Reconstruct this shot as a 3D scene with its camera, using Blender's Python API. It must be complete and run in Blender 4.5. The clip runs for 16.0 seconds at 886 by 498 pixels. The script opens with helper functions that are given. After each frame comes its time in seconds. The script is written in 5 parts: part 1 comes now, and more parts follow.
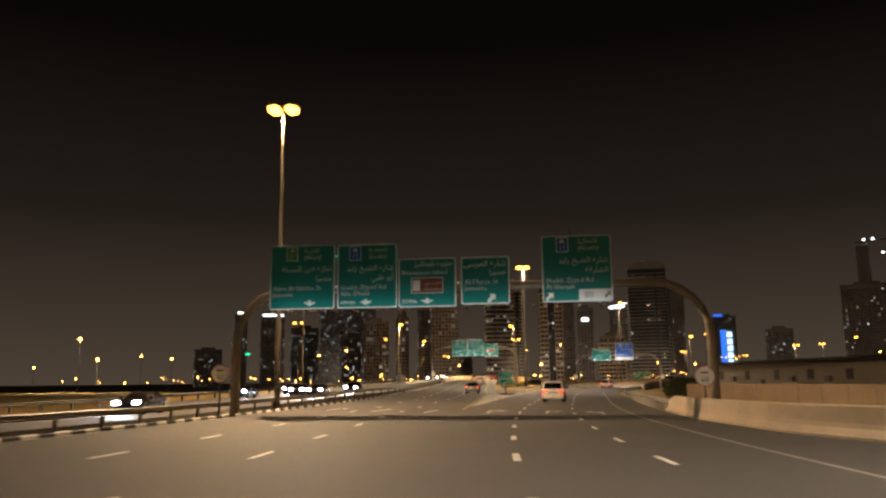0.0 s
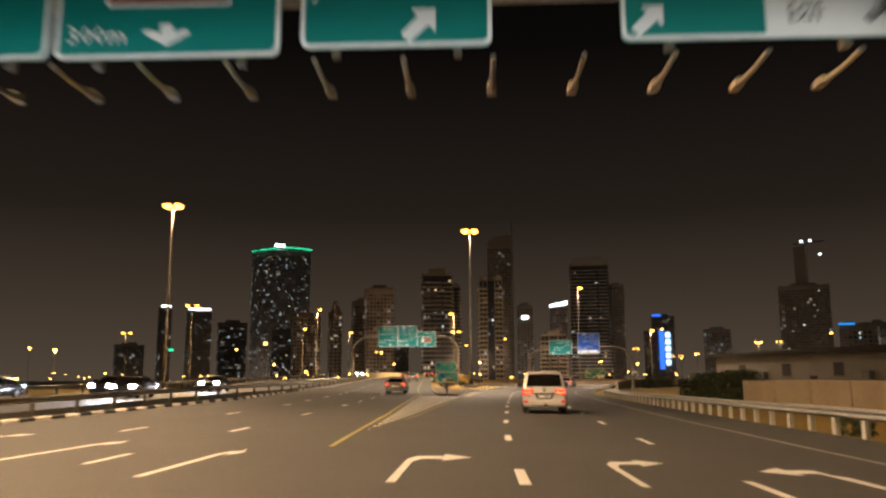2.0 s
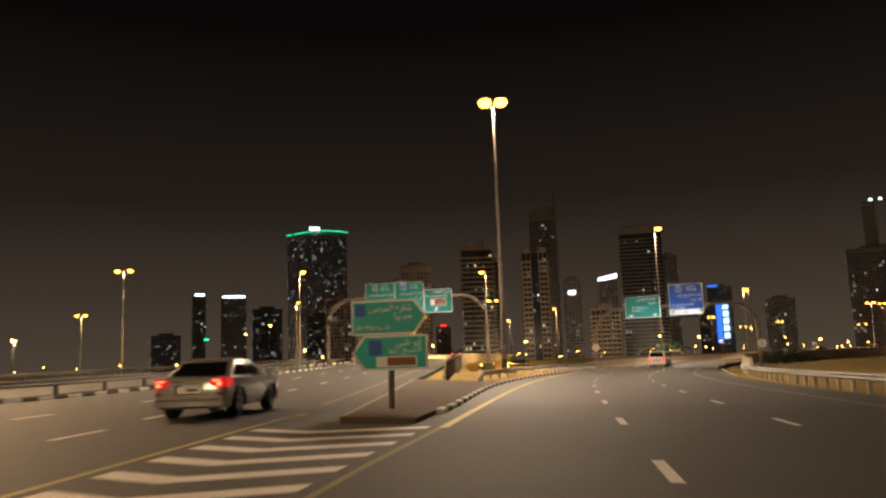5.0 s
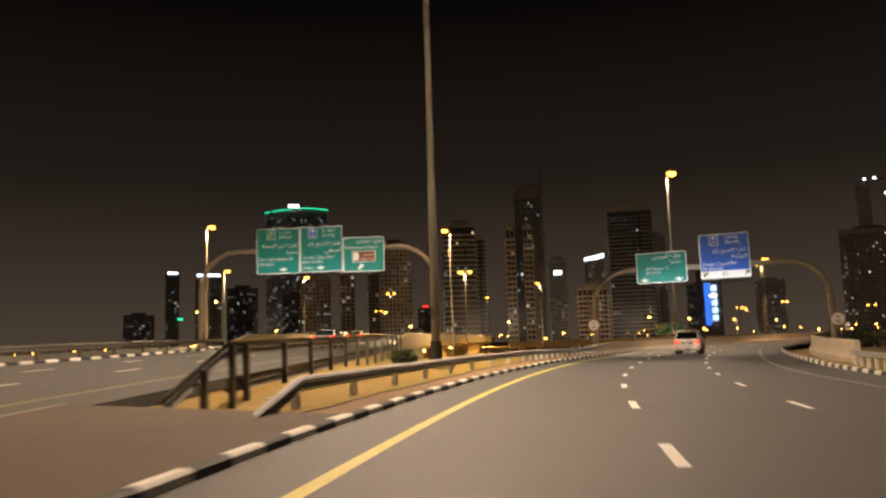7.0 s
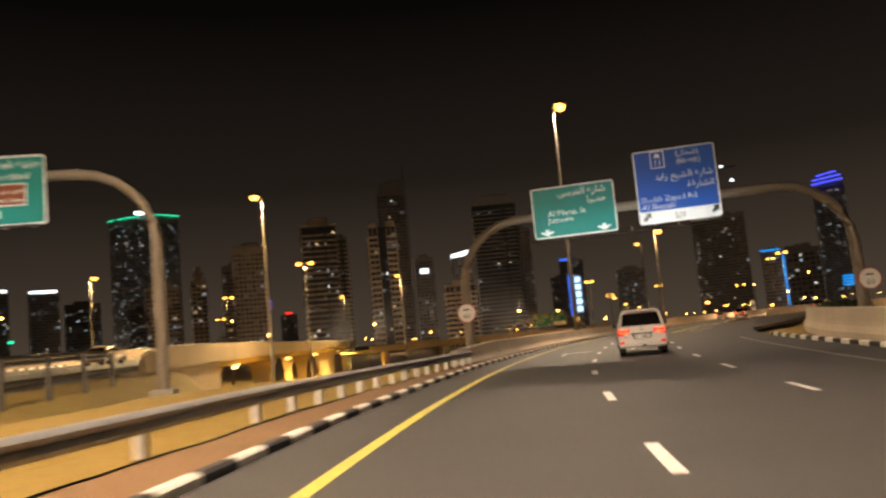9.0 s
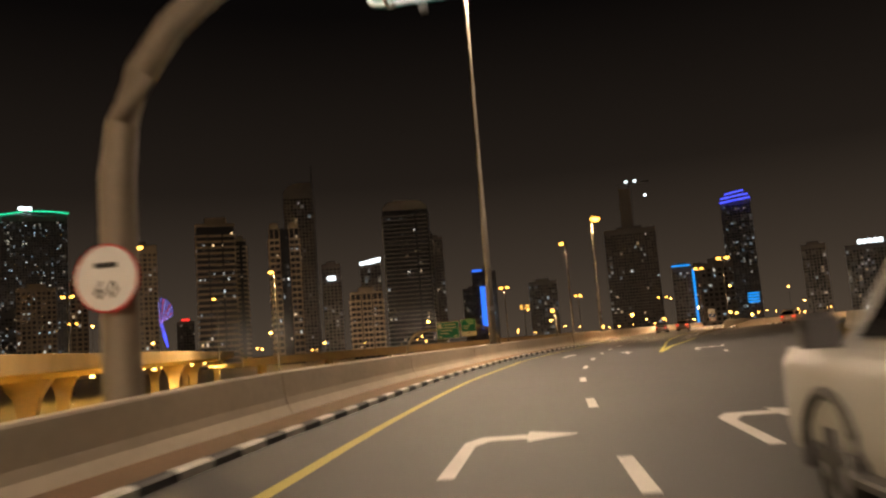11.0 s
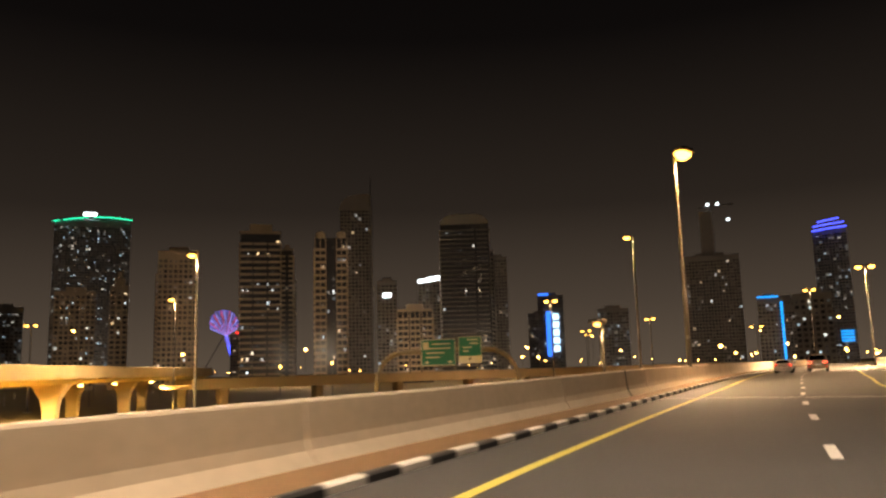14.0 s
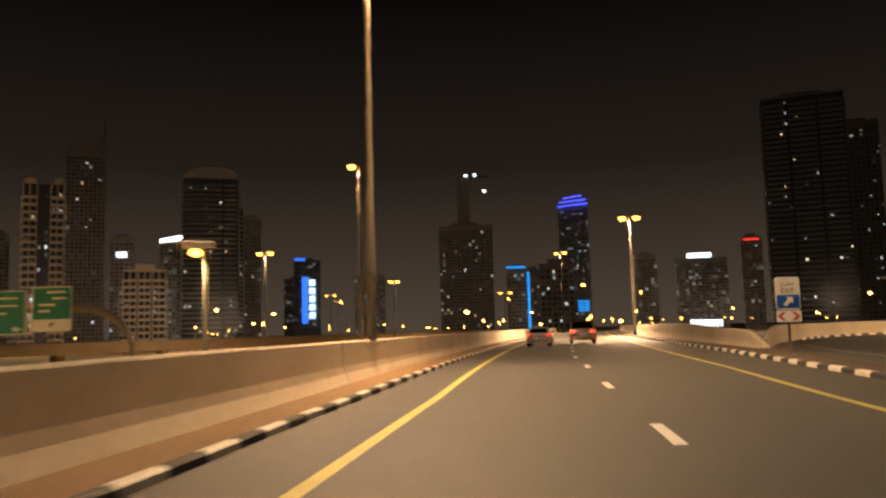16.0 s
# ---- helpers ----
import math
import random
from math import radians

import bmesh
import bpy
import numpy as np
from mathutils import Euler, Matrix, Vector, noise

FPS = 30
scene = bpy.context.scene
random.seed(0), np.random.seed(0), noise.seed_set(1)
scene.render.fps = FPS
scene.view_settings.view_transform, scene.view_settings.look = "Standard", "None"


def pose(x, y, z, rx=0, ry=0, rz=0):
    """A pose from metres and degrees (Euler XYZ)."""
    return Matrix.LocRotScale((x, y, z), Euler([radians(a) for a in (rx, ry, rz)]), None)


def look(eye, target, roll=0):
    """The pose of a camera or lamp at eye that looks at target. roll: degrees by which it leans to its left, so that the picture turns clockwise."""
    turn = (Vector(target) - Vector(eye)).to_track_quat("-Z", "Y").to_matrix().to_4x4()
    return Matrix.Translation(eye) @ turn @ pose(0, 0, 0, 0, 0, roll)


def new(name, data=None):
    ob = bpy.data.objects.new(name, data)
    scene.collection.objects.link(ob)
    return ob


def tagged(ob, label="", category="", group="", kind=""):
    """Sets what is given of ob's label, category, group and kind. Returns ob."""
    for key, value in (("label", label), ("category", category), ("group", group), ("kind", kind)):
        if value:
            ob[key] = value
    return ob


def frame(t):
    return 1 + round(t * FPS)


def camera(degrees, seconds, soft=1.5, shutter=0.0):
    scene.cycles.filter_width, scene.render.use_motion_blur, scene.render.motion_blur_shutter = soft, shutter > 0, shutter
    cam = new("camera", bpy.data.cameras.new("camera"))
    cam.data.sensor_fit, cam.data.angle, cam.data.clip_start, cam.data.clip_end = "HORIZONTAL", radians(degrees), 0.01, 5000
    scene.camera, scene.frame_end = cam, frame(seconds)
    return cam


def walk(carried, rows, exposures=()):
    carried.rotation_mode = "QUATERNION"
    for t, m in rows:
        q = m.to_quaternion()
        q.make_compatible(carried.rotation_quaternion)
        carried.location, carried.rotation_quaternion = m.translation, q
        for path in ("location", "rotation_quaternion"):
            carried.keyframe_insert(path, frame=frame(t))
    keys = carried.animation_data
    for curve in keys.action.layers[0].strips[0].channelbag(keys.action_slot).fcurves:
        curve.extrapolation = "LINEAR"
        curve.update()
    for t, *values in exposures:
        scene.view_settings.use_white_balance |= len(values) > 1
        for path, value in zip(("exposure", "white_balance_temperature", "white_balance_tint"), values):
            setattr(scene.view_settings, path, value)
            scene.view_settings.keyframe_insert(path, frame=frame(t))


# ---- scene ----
cam = camera(58.84, 16.0, soft=2.5, shutter=0.4)
PATH = [
    (0.0, pose(0.000, 0.000, 1.381, 99.457, 0.617, 2.841)),
    (0.5, pose(0.000, 9.463, 1.198, 99.858, 0.558, 2.493)),
    (1.0, pose(0.077, 18.615, 1.071, 99.919, 0.282, 1.739)),
    (1.5, pose(0.214, 27.524, 0.942, 99.790, -0.042, 0.325)),
    (2.0, pose(0.644, 36.099, 0.865, 99.360, 0.230, -1.718)),
    (2.5, pose(1.075, 44.764, 0.784, 98.636, 0.935, -3.174)),
    (3.0, pose(1.657, 53.436, 0.750, 98.376, 1.852, -3.020)),
    (3.5, pose(2.413, 62.071, 0.711, 98.644, 1.960, -1.265)),
    (6.0, pose(7.123, 103.457, 0.659, 97.600, 2.097, 1.933)),
    (6.5, pose(8.087, 111.156, 0.596, 97.291, 2.029, 1.533)),
    (7.0, pose(9.037, 118.951, 0.635, 96.805, 1.780, 0.622)),
    (7.5, pose(10.107, 126.876, 0.578, 96.413, 1.889, -0.539)),
    (8.0, pose(11.256, 134.701, 0.620, 95.873, 2.583, -2.421)),
    (8.5, pose(12.640, 142.370, 0.559, 96.315, 3.931, -5.050)),
    (9.0, pose(14.349, 149.908, 0.600, 96.450, 5.274, -8.705)),
    (9.5, pose(16.402, 157.602, 0.530, 95.945, 5.192, -14.157)),
    (12.0, pose(30.449, 195.620, 0.512, 97.296, 4.386, -15.127)),
    (12.5, pose(33.893, 203.042, 0.505, 97.762, 4.209, -12.890)),
    (13.0, pose(37.477, 210.349, 0.508, 98.624, 3.992, -10.554)),
    (13.5, pose(41.181, 217.493, 0.506, 98.833, 2.811, -9.607)),
    (14.0, pose(44.952, 224.418, 0.509, 98.723, 1.634, -10.209)),
    (14.5, pose(48.871, 231.259, 0.510, 98.638, 0.285, -14.534)),
    (15.0, pose(52.968, 237.992, 0.521, 98.138, 0.175, -19.472)),
    (15.5, pose(57.221, 244.703, 0.524, 97.045, 0.678, -23.647)),
    (16.0, pose(61.527, 251.303, 0.536, 95.887, 1.562, -27.411)),
]
walk(cam, PATH, ((0.0, 0.2), (1.5, 0.3), (3.5, 0.4), (6.0, 0.15), (9.5, 0.12), (12.0, 0.2), (13.5, 0.45), (14.5, 0.85), (15.2, 0.72), (16.0, 0.25)))

# ---- night sky and exposure ----
world = bpy.data.worlds.new("night_sky")
scene.world = world
world.use_nodes = True
wn, wl = world.node_tree.nodes, world.node_tree.links
bg = wn["Background"]
tc = wn.new("ShaderNodeTexCoord")
sep = wn.new("ShaderNodeSeparateXYZ")
ramp = wn.new("ShaderNodeValToRGB")
wl.new(tc.outputs["Generated"], sep.inputs[0])
wl.new(sep.outputs["Z"], ramp.inputs[0])
wl.new(ramp.outputs[0], bg.inputs[0])
stops = ramp.color_ramp.elements
stops[0].position, stops[0].color = 0.0, (0.062, 0.045, 0.031, 1)
stops[1].position, stops[1].color = 0.62, (0.0006, 0.00055, 0.0006, 1)
for pos, col in ((0.08, (0.040, 0.0292, 0.0208, 1)), (0.20, (0.0140, 0.0102, 0.0076, 1)), (0.40, (0.0026, 0.0020, 0.0018, 1))):
    e = stops.new(pos)
    e.color = col
bg.inputs[1].default_value = 1.0
scene.view_settings.exposure = 0.0
SODIUM = (1.0, 0.725, 0.49)
YELLOW_SODIUM = (1.0, 0.68, 0.32)
DEEP_SODIUM = (1.0, 0.64, 0.33)
AMBER = (1.0, 0.60, 0.30)


def lamp_light(name, where, watts, colour=SODIUM, size=0.5, cone=165):
    """A street lamp's light, shining down and outwards."""
    d = bpy.data.lights.new(name, "SPOT")
    d.energy, d.color, d.shadow_soft_size = watts, colour, size
    d.spot_size, d.spot_blend = radians(cone), 0.6
    ob = new(name, d)
    ob.location = where
    return ob


# ---- materials ----
def material(name, colour, rough=0.7, metal=0.0, grain=0.0, scale=8.0, stain=0.0, stain_scale=0.6, bump=0.0, emit=None, power=0.0):
    """Base colour with fine grain and broad stains, and a little relief."""
    m = bpy.data.materials.new(name)
    m.use_nodes = True
    n, l = m.node_tree.nodes, m.node_tree.links
    b = n["Principled BSDF"]
    b.inputs["Base Color"].default_value = (*colour, 1)
    b.inputs["Roughness"].default_value, b.inputs["Metallic"].default_value = rough, metal
    if emit:
        b.inputs["Emission Color"].default_value = (*emit, 1)
        b.inputs["Emission Strength"].default_value = power
    if grain or stain or bump:
        geo = n.new("ShaderNodeNewGeometry")
        fine, broad = n.new("ShaderNodeTexNoise"), n.new("ShaderNodeTexNoise")
        fine.inputs["Scale"].default_value, fine.inputs["Detail"].default_value = scale, 6
        broad.inputs["Scale"].default_value, broad.inputs["Detail"].default_value = stain_scale, 4
        for t in (fine, broad):
            l.new(geo.outputs["Position"], t.inputs["Vector"])
        f = n.new("ShaderNodeMath")
        f.operation = "MULTIPLY_ADD"
        f.inputs[1].default_value, f.inputs[2].default_value = 2 * grain, 1 - grain
        l.new(fine.outputs["Fac"], f.inputs[0])
        g = n.new("ShaderNodeMath")
        g.operation = "MULTIPLY_ADD"
        g.inputs[1].default_value, g.inputs[2].default_value = 2 * stain, 1 - stain
        l.new(broad.outputs["Fac"], g.inputs[0])
        h = n.new("ShaderNodeMath")
        h.operation = "MULTIPLY"
        l.new(f.outputs[0], h.inputs[0])
        l.new(g.outputs[0], h.inputs[1])
        mix = n.new("ShaderNodeVectorMath")
        mix.operation = "SCALE"
        mix.inputs[0].default_value = colour
        l.new(h.outputs[0], mix.inputs["Scale"])
        l.new(mix.outputs[0], b.inputs["Base Color"])
        if bump:
            bp = n.new("ShaderNodeBump")
            bp.inputs["Strength"].default_value, bp.inputs["Distance"].default_value = bump, 0.02
            l.new(fine.outputs["Fac"], bp.inputs["Height"])
            l.new(bp.outputs[0], b.inputs["Normal"])
    return m


def glow(name, colour, power):
    return material(name, (0.02, 0.02, 0.02), 0.4, emit=colour, power=power)


asphalt = material("asphalt", (0.056, 0.058, 0.061), 0.72, grain=0.45, scale=26, stain=0.22, stain_scale=0.22, bump=0.35)
bridge_asphalt = material("bridge_asphalt", (0.061, 0.062, 0.063), 0.68, grain=0.4, scale=30, stain=0.2, stain_scale=0.3, bump=0.3)
sand = material("sand", (0.225, 0.155, 0.034), 0.95, grain=0.25, scale=3.5, stain=0.3, stain_scale=0.12, bump=0.6)
paver = material("paver", (0.19, 0.116, 0.056), 0.9, grain=0.25, scale=12, stain=0.25, stain_scale=0.5, bump=0.4)
island_paver = material("island_paver", (0.088, 0.066, 0.054), 0.9, grain=0.25, scale=12, stain=0.25, stain_scale=0.5, bump=0.4)
paint_white = material("paint_white", (0.72, 0.72, 0.70), 0.6, grain=0.22, scale=14, stain=0.15, stain_scale=1.5)
paint_worn = material("paint_worn", (0.26, 0.255, 0.245), 0.65, grain=0.35, scale=10, stain=0.35, stain_scale=0.8)
paint_yellow_worn = material("paint_yellow_worn", (0.20, 0.17, 0.075), 0.65, grain=0.35, scale=10, stain=0.3, stain_scale=0.8)
paint_yellow = material("paint_yellow", (0.56, 0.50, 0.11), 0.6, grain=0.2, scale=14, stain=0.15, stain_scale=1.2)
paint_yellow_dim = material("paint_yellow_dim", (0.36, 0.31, 0.09), 0.62, grain=0.3, scale=12, stain=0.25, stain_scale=1.0)
kerb_white = material("kerb_white", (0.70, 0.68, 0.63), 0.75, grain=0.2, scale=9, stain=0.2, stain_scale=2.0)
kerb_black = material("kerb_black", (0.025, 0.026, 0.028), 0.7, grain=0.3, scale=9, stain=0.2, stain_scale=2.0)
concrete = material("concrete", (0.42, 0.39, 0.34), 0.85, grain=0.16, scale=6, stain=0.22, stain_scale=0.35, bump=0.25)
stained_concrete = material("stained_concrete", (0.46, 0.40, 0.31), 0.85, grain=0.15, scale=5, stain=0.28, stain_scale=0.3, bump=0.25)
bridge_concrete = material("bridge_concrete", (0.30, 0.235, 0.15), 0.88, grain=0.15, scale=5, stain=0.3, stain_scale=0.25, bump=0.25)
steel = material("galvanised_steel", (0.27, 0.28, 0.295), 0.68, 0.25, grain=0.2, scale=10, stain=0.2, stain_scale=1.0)
# darker copy of the steel, holding the tall rail's unlit side in its colour
rail_dark = material("dark_rail_steel", (0.11, 0.105, 0.10), 0.6, 0.5, grain=0.2, scale=8, stain=0.25, stain_scale=1.0)
# pale post colour, with the headlights' light put into it
headlit_post = material("headlit_post", (0.55, 0.55, 0.54), 0.6, grain=0.15, scale=8, stain=0.25, stain_scale=1.5)
pole_steel = material("pole_steel", (0.125, 0.112, 0.095), 0.55, 0.3, grain=0.15, scale=6, stain=0.2, stain_scale=0.5)
gantry_paint = material("gantry_paint", (0.25, 0.215, 0.17), 0.6, 0.2, grain=0.12, scale=5, stain=0.2, stain_scale=0.4)
joint_steel = material("joint_steel", (0.60, 0.58, 0.55), 0.3, 1.0, grain=0.25, scale=14, bump=0.2)
dark_metal = material("dark_metal", (0.03, 0.03, 0.032), 0.5, 0.5)
globe_glow = glow("globe_glow", (1.0, 0.44, 0.08), 20.0)
sodium_glow = glow("sodium_glow", (1.0, 0.46, 0.06), 8.0)


# ---- mesh helpers ----
class Mesh:
    """Collects verts and faces of one mesh."""

    def __init__(self):
        self.v, self.f = [], []

    def add(self, verts, faces):
        k = len(self.v)
        self.v += [tuple(p) for p in verts]
        self.f += [tuple(k + i for i in f) for f in faces]
        return self

    def box(self, x0, x1, y0, y1, z0, z1, m=None):
        p = [(x, y, z) for z in (z0, z1) for y in (y0, y1) for x in (x0, x1)]
        if m is not None:
            p = [m @ Vector(q) for q in p]
        return self.add(p, [(0, 2, 3, 1), (4, 5, 7, 6), (0, 1, 5, 4), (2, 6, 7, 3), (0, 4, 6, 2), (1, 3, 7, 5)])

    def bevelled(self, x0, x1, y0, y1, z0, z1, b, m=None):
        """A box with its upright edges and top edges chamfered."""
        def ring(d, z):
            return [(x0 + d, y0 + b + d, z), (x0 + b + d, y0 + d, z), (x1 - b - d, y0 + d, z), (x1 - d, y0 + b + d, z),
                    (x1 - d, y1 - b - d, z), (x1 - b - d, y1 - d, z), (x0 + b + d, y1 - d, z), (x0 + d, y1 - b - d, z)]
        p = ring(0, z0) + ring(0, z1 - b) + ring(b * 0.7, z1)
        if m is not None:
            p = [m @ Vector(q) for q in p]
        f = [tuple(range(7, -1, -1)), tuple(range(16, 24))]
        for r in (0, 8):
            f += [(r + i, r + (i + 1) % 8, r + 8 + (i + 1) % 8, r + 8 + i) for i in range(8)]
        return self.add(p, f)

    def tube(self, pts, radii, n=12, cap=True):
        """A round tube through points."""
        pts = [Vector(p) for p in pts]
        if not hasattr(radii, "__len__"):
            radii = [radii] * len(pts)
        radii = [float(r) for r in radii]
        rings = []
        for i, p in enumerate(pts):
            d = (pts[min(i + 1, len(pts) - 1)] - pts[max(i - 1, 0)]).normalized()
            a = d.cross(Vector((0, 0, 1)) if abs(d.z) < 0.9 else Vector((0, 1, 0))).normalized()
            b = d.cross(a)
            rings.append([p + radii[i] * (math.cos(2 * math.pi * k / n) * a + math.sin(2 * math.pi * k / n) * b) for k in range(n)])
        v = [q for r in rings for q in r]
        f = [(i * n + k, i * n + (k + 1) % n, (i + 1) * n + (k + 1) % n, (i + 1) * n + k) for i in range(len(pts) - 1) for k in range(n)]
        if cap:
            f += [tuple(range(n)), tuple(range((len(pts) - 1) * n, len(pts) * n))]
        return self.add(v, f)

    def sweep(self, sections):
        """Closed cross-sections of equal length joined one after another."""
        n = len(sections[0])
        v = [q for r in sections for q in r]
        f = [(i * n + k, (i + 1) * n + k, (i + 1) * n + (k + 1) % n, i * n + (k + 1) % n) for i in range(len(sections) - 1) for k in range(n)]
        f += [tuple(range(n)), tuple(range((len(sections) - 1) * n, len(sections) * n))]
        return self.add(v, f)

    def disc(self, c, r, axis, n=20, thick=0.02):
        a = Vector(axis).normalized()
        return self.tube([Vector(c) - a * thick / 2, Vector(c) + a * thick / 2], r, n)

    def data(self, name, mat, smooth=False):
        me = bpy.data.meshes.new(name)
        me.from_pydata(self.v, [], self.f)
        bm = bmesh.new()
        bm.from_mesh(me)
        bmesh.ops.recalc_face_normals(bm, faces=bm.faces)
        bm.to_mesh(me)
        bm.free()
        for m in (mat if isinstance(mat, (list, tuple)) else (mat,)):
            me.materials.append(m)
        if smooth:
            me.shade_smooth()
            me.set_sharp_from_angle(angle=radians(35))
        return me


def part(name, mesh, mat, parent, label="", smooth=False):
    ob = new(name, mesh.data(name, mat, smooth))
    ob.parent = parent
    return tagged(ob, label)


def whole(name, mesh, mat, label, category, kind="", group="", smooth=False):
    return tagged(new(name, mesh.data(name, mat, smooth)), label, category, group, kind)


def empty(name, m, label, category, group="", kind=""):
    ob = new(name)
    ob.matrix_world = m
    ob.empty_display_size = 0.3
    return tagged(ob, label, category, group, kind)


# ---- the line of the road: heading by distance, height and cross-fall ----
HEADING = np.array([(-200, 0), (0, 0), (18, .5), (28, 1.6), (50, 4.3), (62, 5.8), (84, 6.9), (108, 7.1), (120, 7.6), (135, 9.2), (147, 12.6),
                    (159, 16.2), (180, 19.4), (203, 25.6), (231, 29.2), (263, 33.6), (300, 36.2), (350, 37.6), (420, 39), (700, 42)])
LEVEL = np.array([(-200, 4), (-60, 1.25), (0, 0), (9.5, -.18), (18.6, -.31), (27.5, -.43), (36, -.52), (45, -.59), (54, -.64), (64, -.68), (104, -.74), (130, -.79),
                  (160, -.84), (200, -.87), (700, -.87)])
FALL = np.array([(-200, -.004), (60, -.004), (105, -.0285), (165, -.0285), (200, .012), (700, .012)])
ss = np.arange(-200, 700.01, 0.5)
hh = np.radians(np.interp(ss, HEADING[:, 0], HEADING[:, 1]))
hh = np.convolve(np.pad(hh, 20, mode="edge"), np.ones(41) / 41, "valid")
cx, cy = np.cumsum(np.sin(hh)) * 0.5, np.cumsum(np.cos(hh)) * 0.5
cx, cy = cx - cx[400], cy - cy[400]


def step(x, a, b):
    t = min(1, max(0, (x - a) / (b - a)))
    return t * t * (3 - 2 * t)


def level(s, u):
    v = min(14, max(-22, u))
    return float(np.interp(s, LEVEL[:, 0], LEVEL[:, 1]) + np.interp(s, FALL[:, 0], FALL[:, 1]) * v)


def at(s, u, h=0.0):
    """World place at distance s along the road, u to its right, h above its surface."""
    a = float(np.interp(s, ss, hh))
    return Vector((float(np.interp(s, ss, cx)) + u * math.cos(a), float(np.interp(s, ss, cy)) - u * math.sin(a), level(s, u) + h))


def facing(s, u, h=0.0, turn=0.0):
    """A pose whose y axis runs along the road there."""
    a = math.degrees(float(np.interp(s, ss, hh)))
    p = at(s, u, h)
    return pose(p.x, p.y, p.z, 0, 0, -a + turn)


def nearest(x, y):
    i = int(np.argmin((cx - x) ** 2 + (cy - y) ** 2))
    return ss[i], (x - cx[i]) * math.cos(hh[i]) - (y - cy[i]) * math.sin(hh[i])


def curve(knots):
    k = np.array(knots, float)
    return lambda s: float(np.interp(s, k[:, 0], k[:, 1]))


# edges of the roadway, by distance
road_right = curve([(-60, 12.3), (18, 11.2), (27, 9.75), (40, 9.4), (54, 9.8), (110, 11.0), (150, 10.5), (165, 10.05), (180, 9.75), (196, 9.25), (215, 10.0), (235, 14.5), (262, 18), (290, 22.5), (320, 28.5), (350, 35.5), (360, 12)])
kerb_left = curve([(104, -3.35), (111, -3.4), (116, -3.6), (123, -3.92), (130, -4.08), (153, -4.05), (166, -4.12), (178, -4.25), (190, -4.45), (200, -4.72), (210, -5.0), (233, -5.1), (240, -4.95), (248, -4.55), (255, -4.25), (262, -4.1), (271, -4.06), (282, -4.12), (294, -4.3), (330, -4.9), (460, -5.2)])
yellow_left = curve([(104, -2.75), (126, -2.75), (145, -2.68), (166, -2.78), (182, -2.85), (192, -3.0), (200, -3.25), (210, -3.52), (220, -3.55), (227, -3.7), (234, -3.45), (241, -3.25), (248, -2.94), (256, -2.68), (263, -2.5), (271, -2.43), (280, -2.43), (291, -2.7), (320, -3.3), (460, -3.7)])
lane_mid = curve([(-60, .6), (18, .61), (30, .78), (74, 1.01), (138, .95), (167, .75), (175, .68), (190, .68), (200, .55), (210, .33), (221, .4), (237, .68), (252, 1.15), (273, 1.38), (291, 1.23), (301, .95), (460, .6)])
lane_right = curve([(-60, 3.5), (20, 3.65), (74, 4.5), (140, 4.45), (175, 4.4), (195, 4.4), (205, 4.1)])
# the carriageway that runs on to the left
left_edge = curve([(-60, 0), (60, -.7), (100, 2.4), (112, 2.2), (124, 2.08), (137, 2.1), (150, 2.35), (190, 3.0), (220, 4.6), (260, 8.0), (295, 12.2), (329, 16.6), (365, 18.6), (420, 26)])
left_kerb_x = curve([(60, -11.5), (112, -10.6), (131, -9.7), (147, -9.3), (160, -8.7), (190, -8.2), (220, -7.4), (260, -4.6), (295, -.8), (329, 3.4), (365, 5.6), (420, 13)])
left_rise = curve([(110, 0), (118, .02), (130, .15), (155, .55), (190, 1.1), (240, 1.55), (330, 1.8)])


def left_z(x, y):
    """Height of the straight carriageway, which climbs on to a bridge and falls to its right."""
    return -.56 + left_rise(y) + .028 * max(0, min(13, left_edge(y) - x))


def left_width(y):
    return left_edge(y) - left_kerb_x(y)


left_kerb_u = curve([(-60, -13.6), (23, -14.5), (44, -15.1), (58, -15.9), (86, -16.2), (101, -17.6), (112, -18.5)])


def ribbon(edge_a, edge_b, steps, thick=0.3, across=6):
    """A slab of road between two edges (functions that give world places)."""
    m = Mesh()
    n = across + 1
    top = [[edge_a(s).lerp(edge_b(s), k / across) for k in range(n)] for s in steps]
    for r in top:
        m.v += [tuple(p) for p in r] + [(p.x, p.y, p.z - thick) for p in (r[0], r[-1])]
    w = n + 2
    for i in range(len(top) - 1):
        a, b = i * w, (i + 1) * w
        m.f += [(a + k, a + k + 1, b + k + 1, b + k) for k in range(across)]
        m.f += [(a, b, b + n, a + n), (a + across, a + n + 1, b + n + 1, b + across)]
    return m


def slab_road(ua, ub, steps, across, thick=0.3):
    """A slab of the main road between two offsets, with its cross-fall."""
    m = Mesh()
    w = across + 3
    for s in steps:
        r = [at(s, ua(s) + (ub(s) - ua(s)) * k / across) for k in range(across + 1)]
        m.v += [tuple(p) for p in r] + [(p.x, p.y, p.z - thick) for p in (r[0], r[-1])]
    for i in range(len(steps) - 1):
        a, b = i * w, (i + 1) * w
        m.f += [(a + k, a + k + 1, b + k + 1, b + k) for k in range(across)]
        m.f += [(a, b, b + across + 1, a + across + 1), (a + across, a + across + 2, b + across + 2, b + across)]
    return m


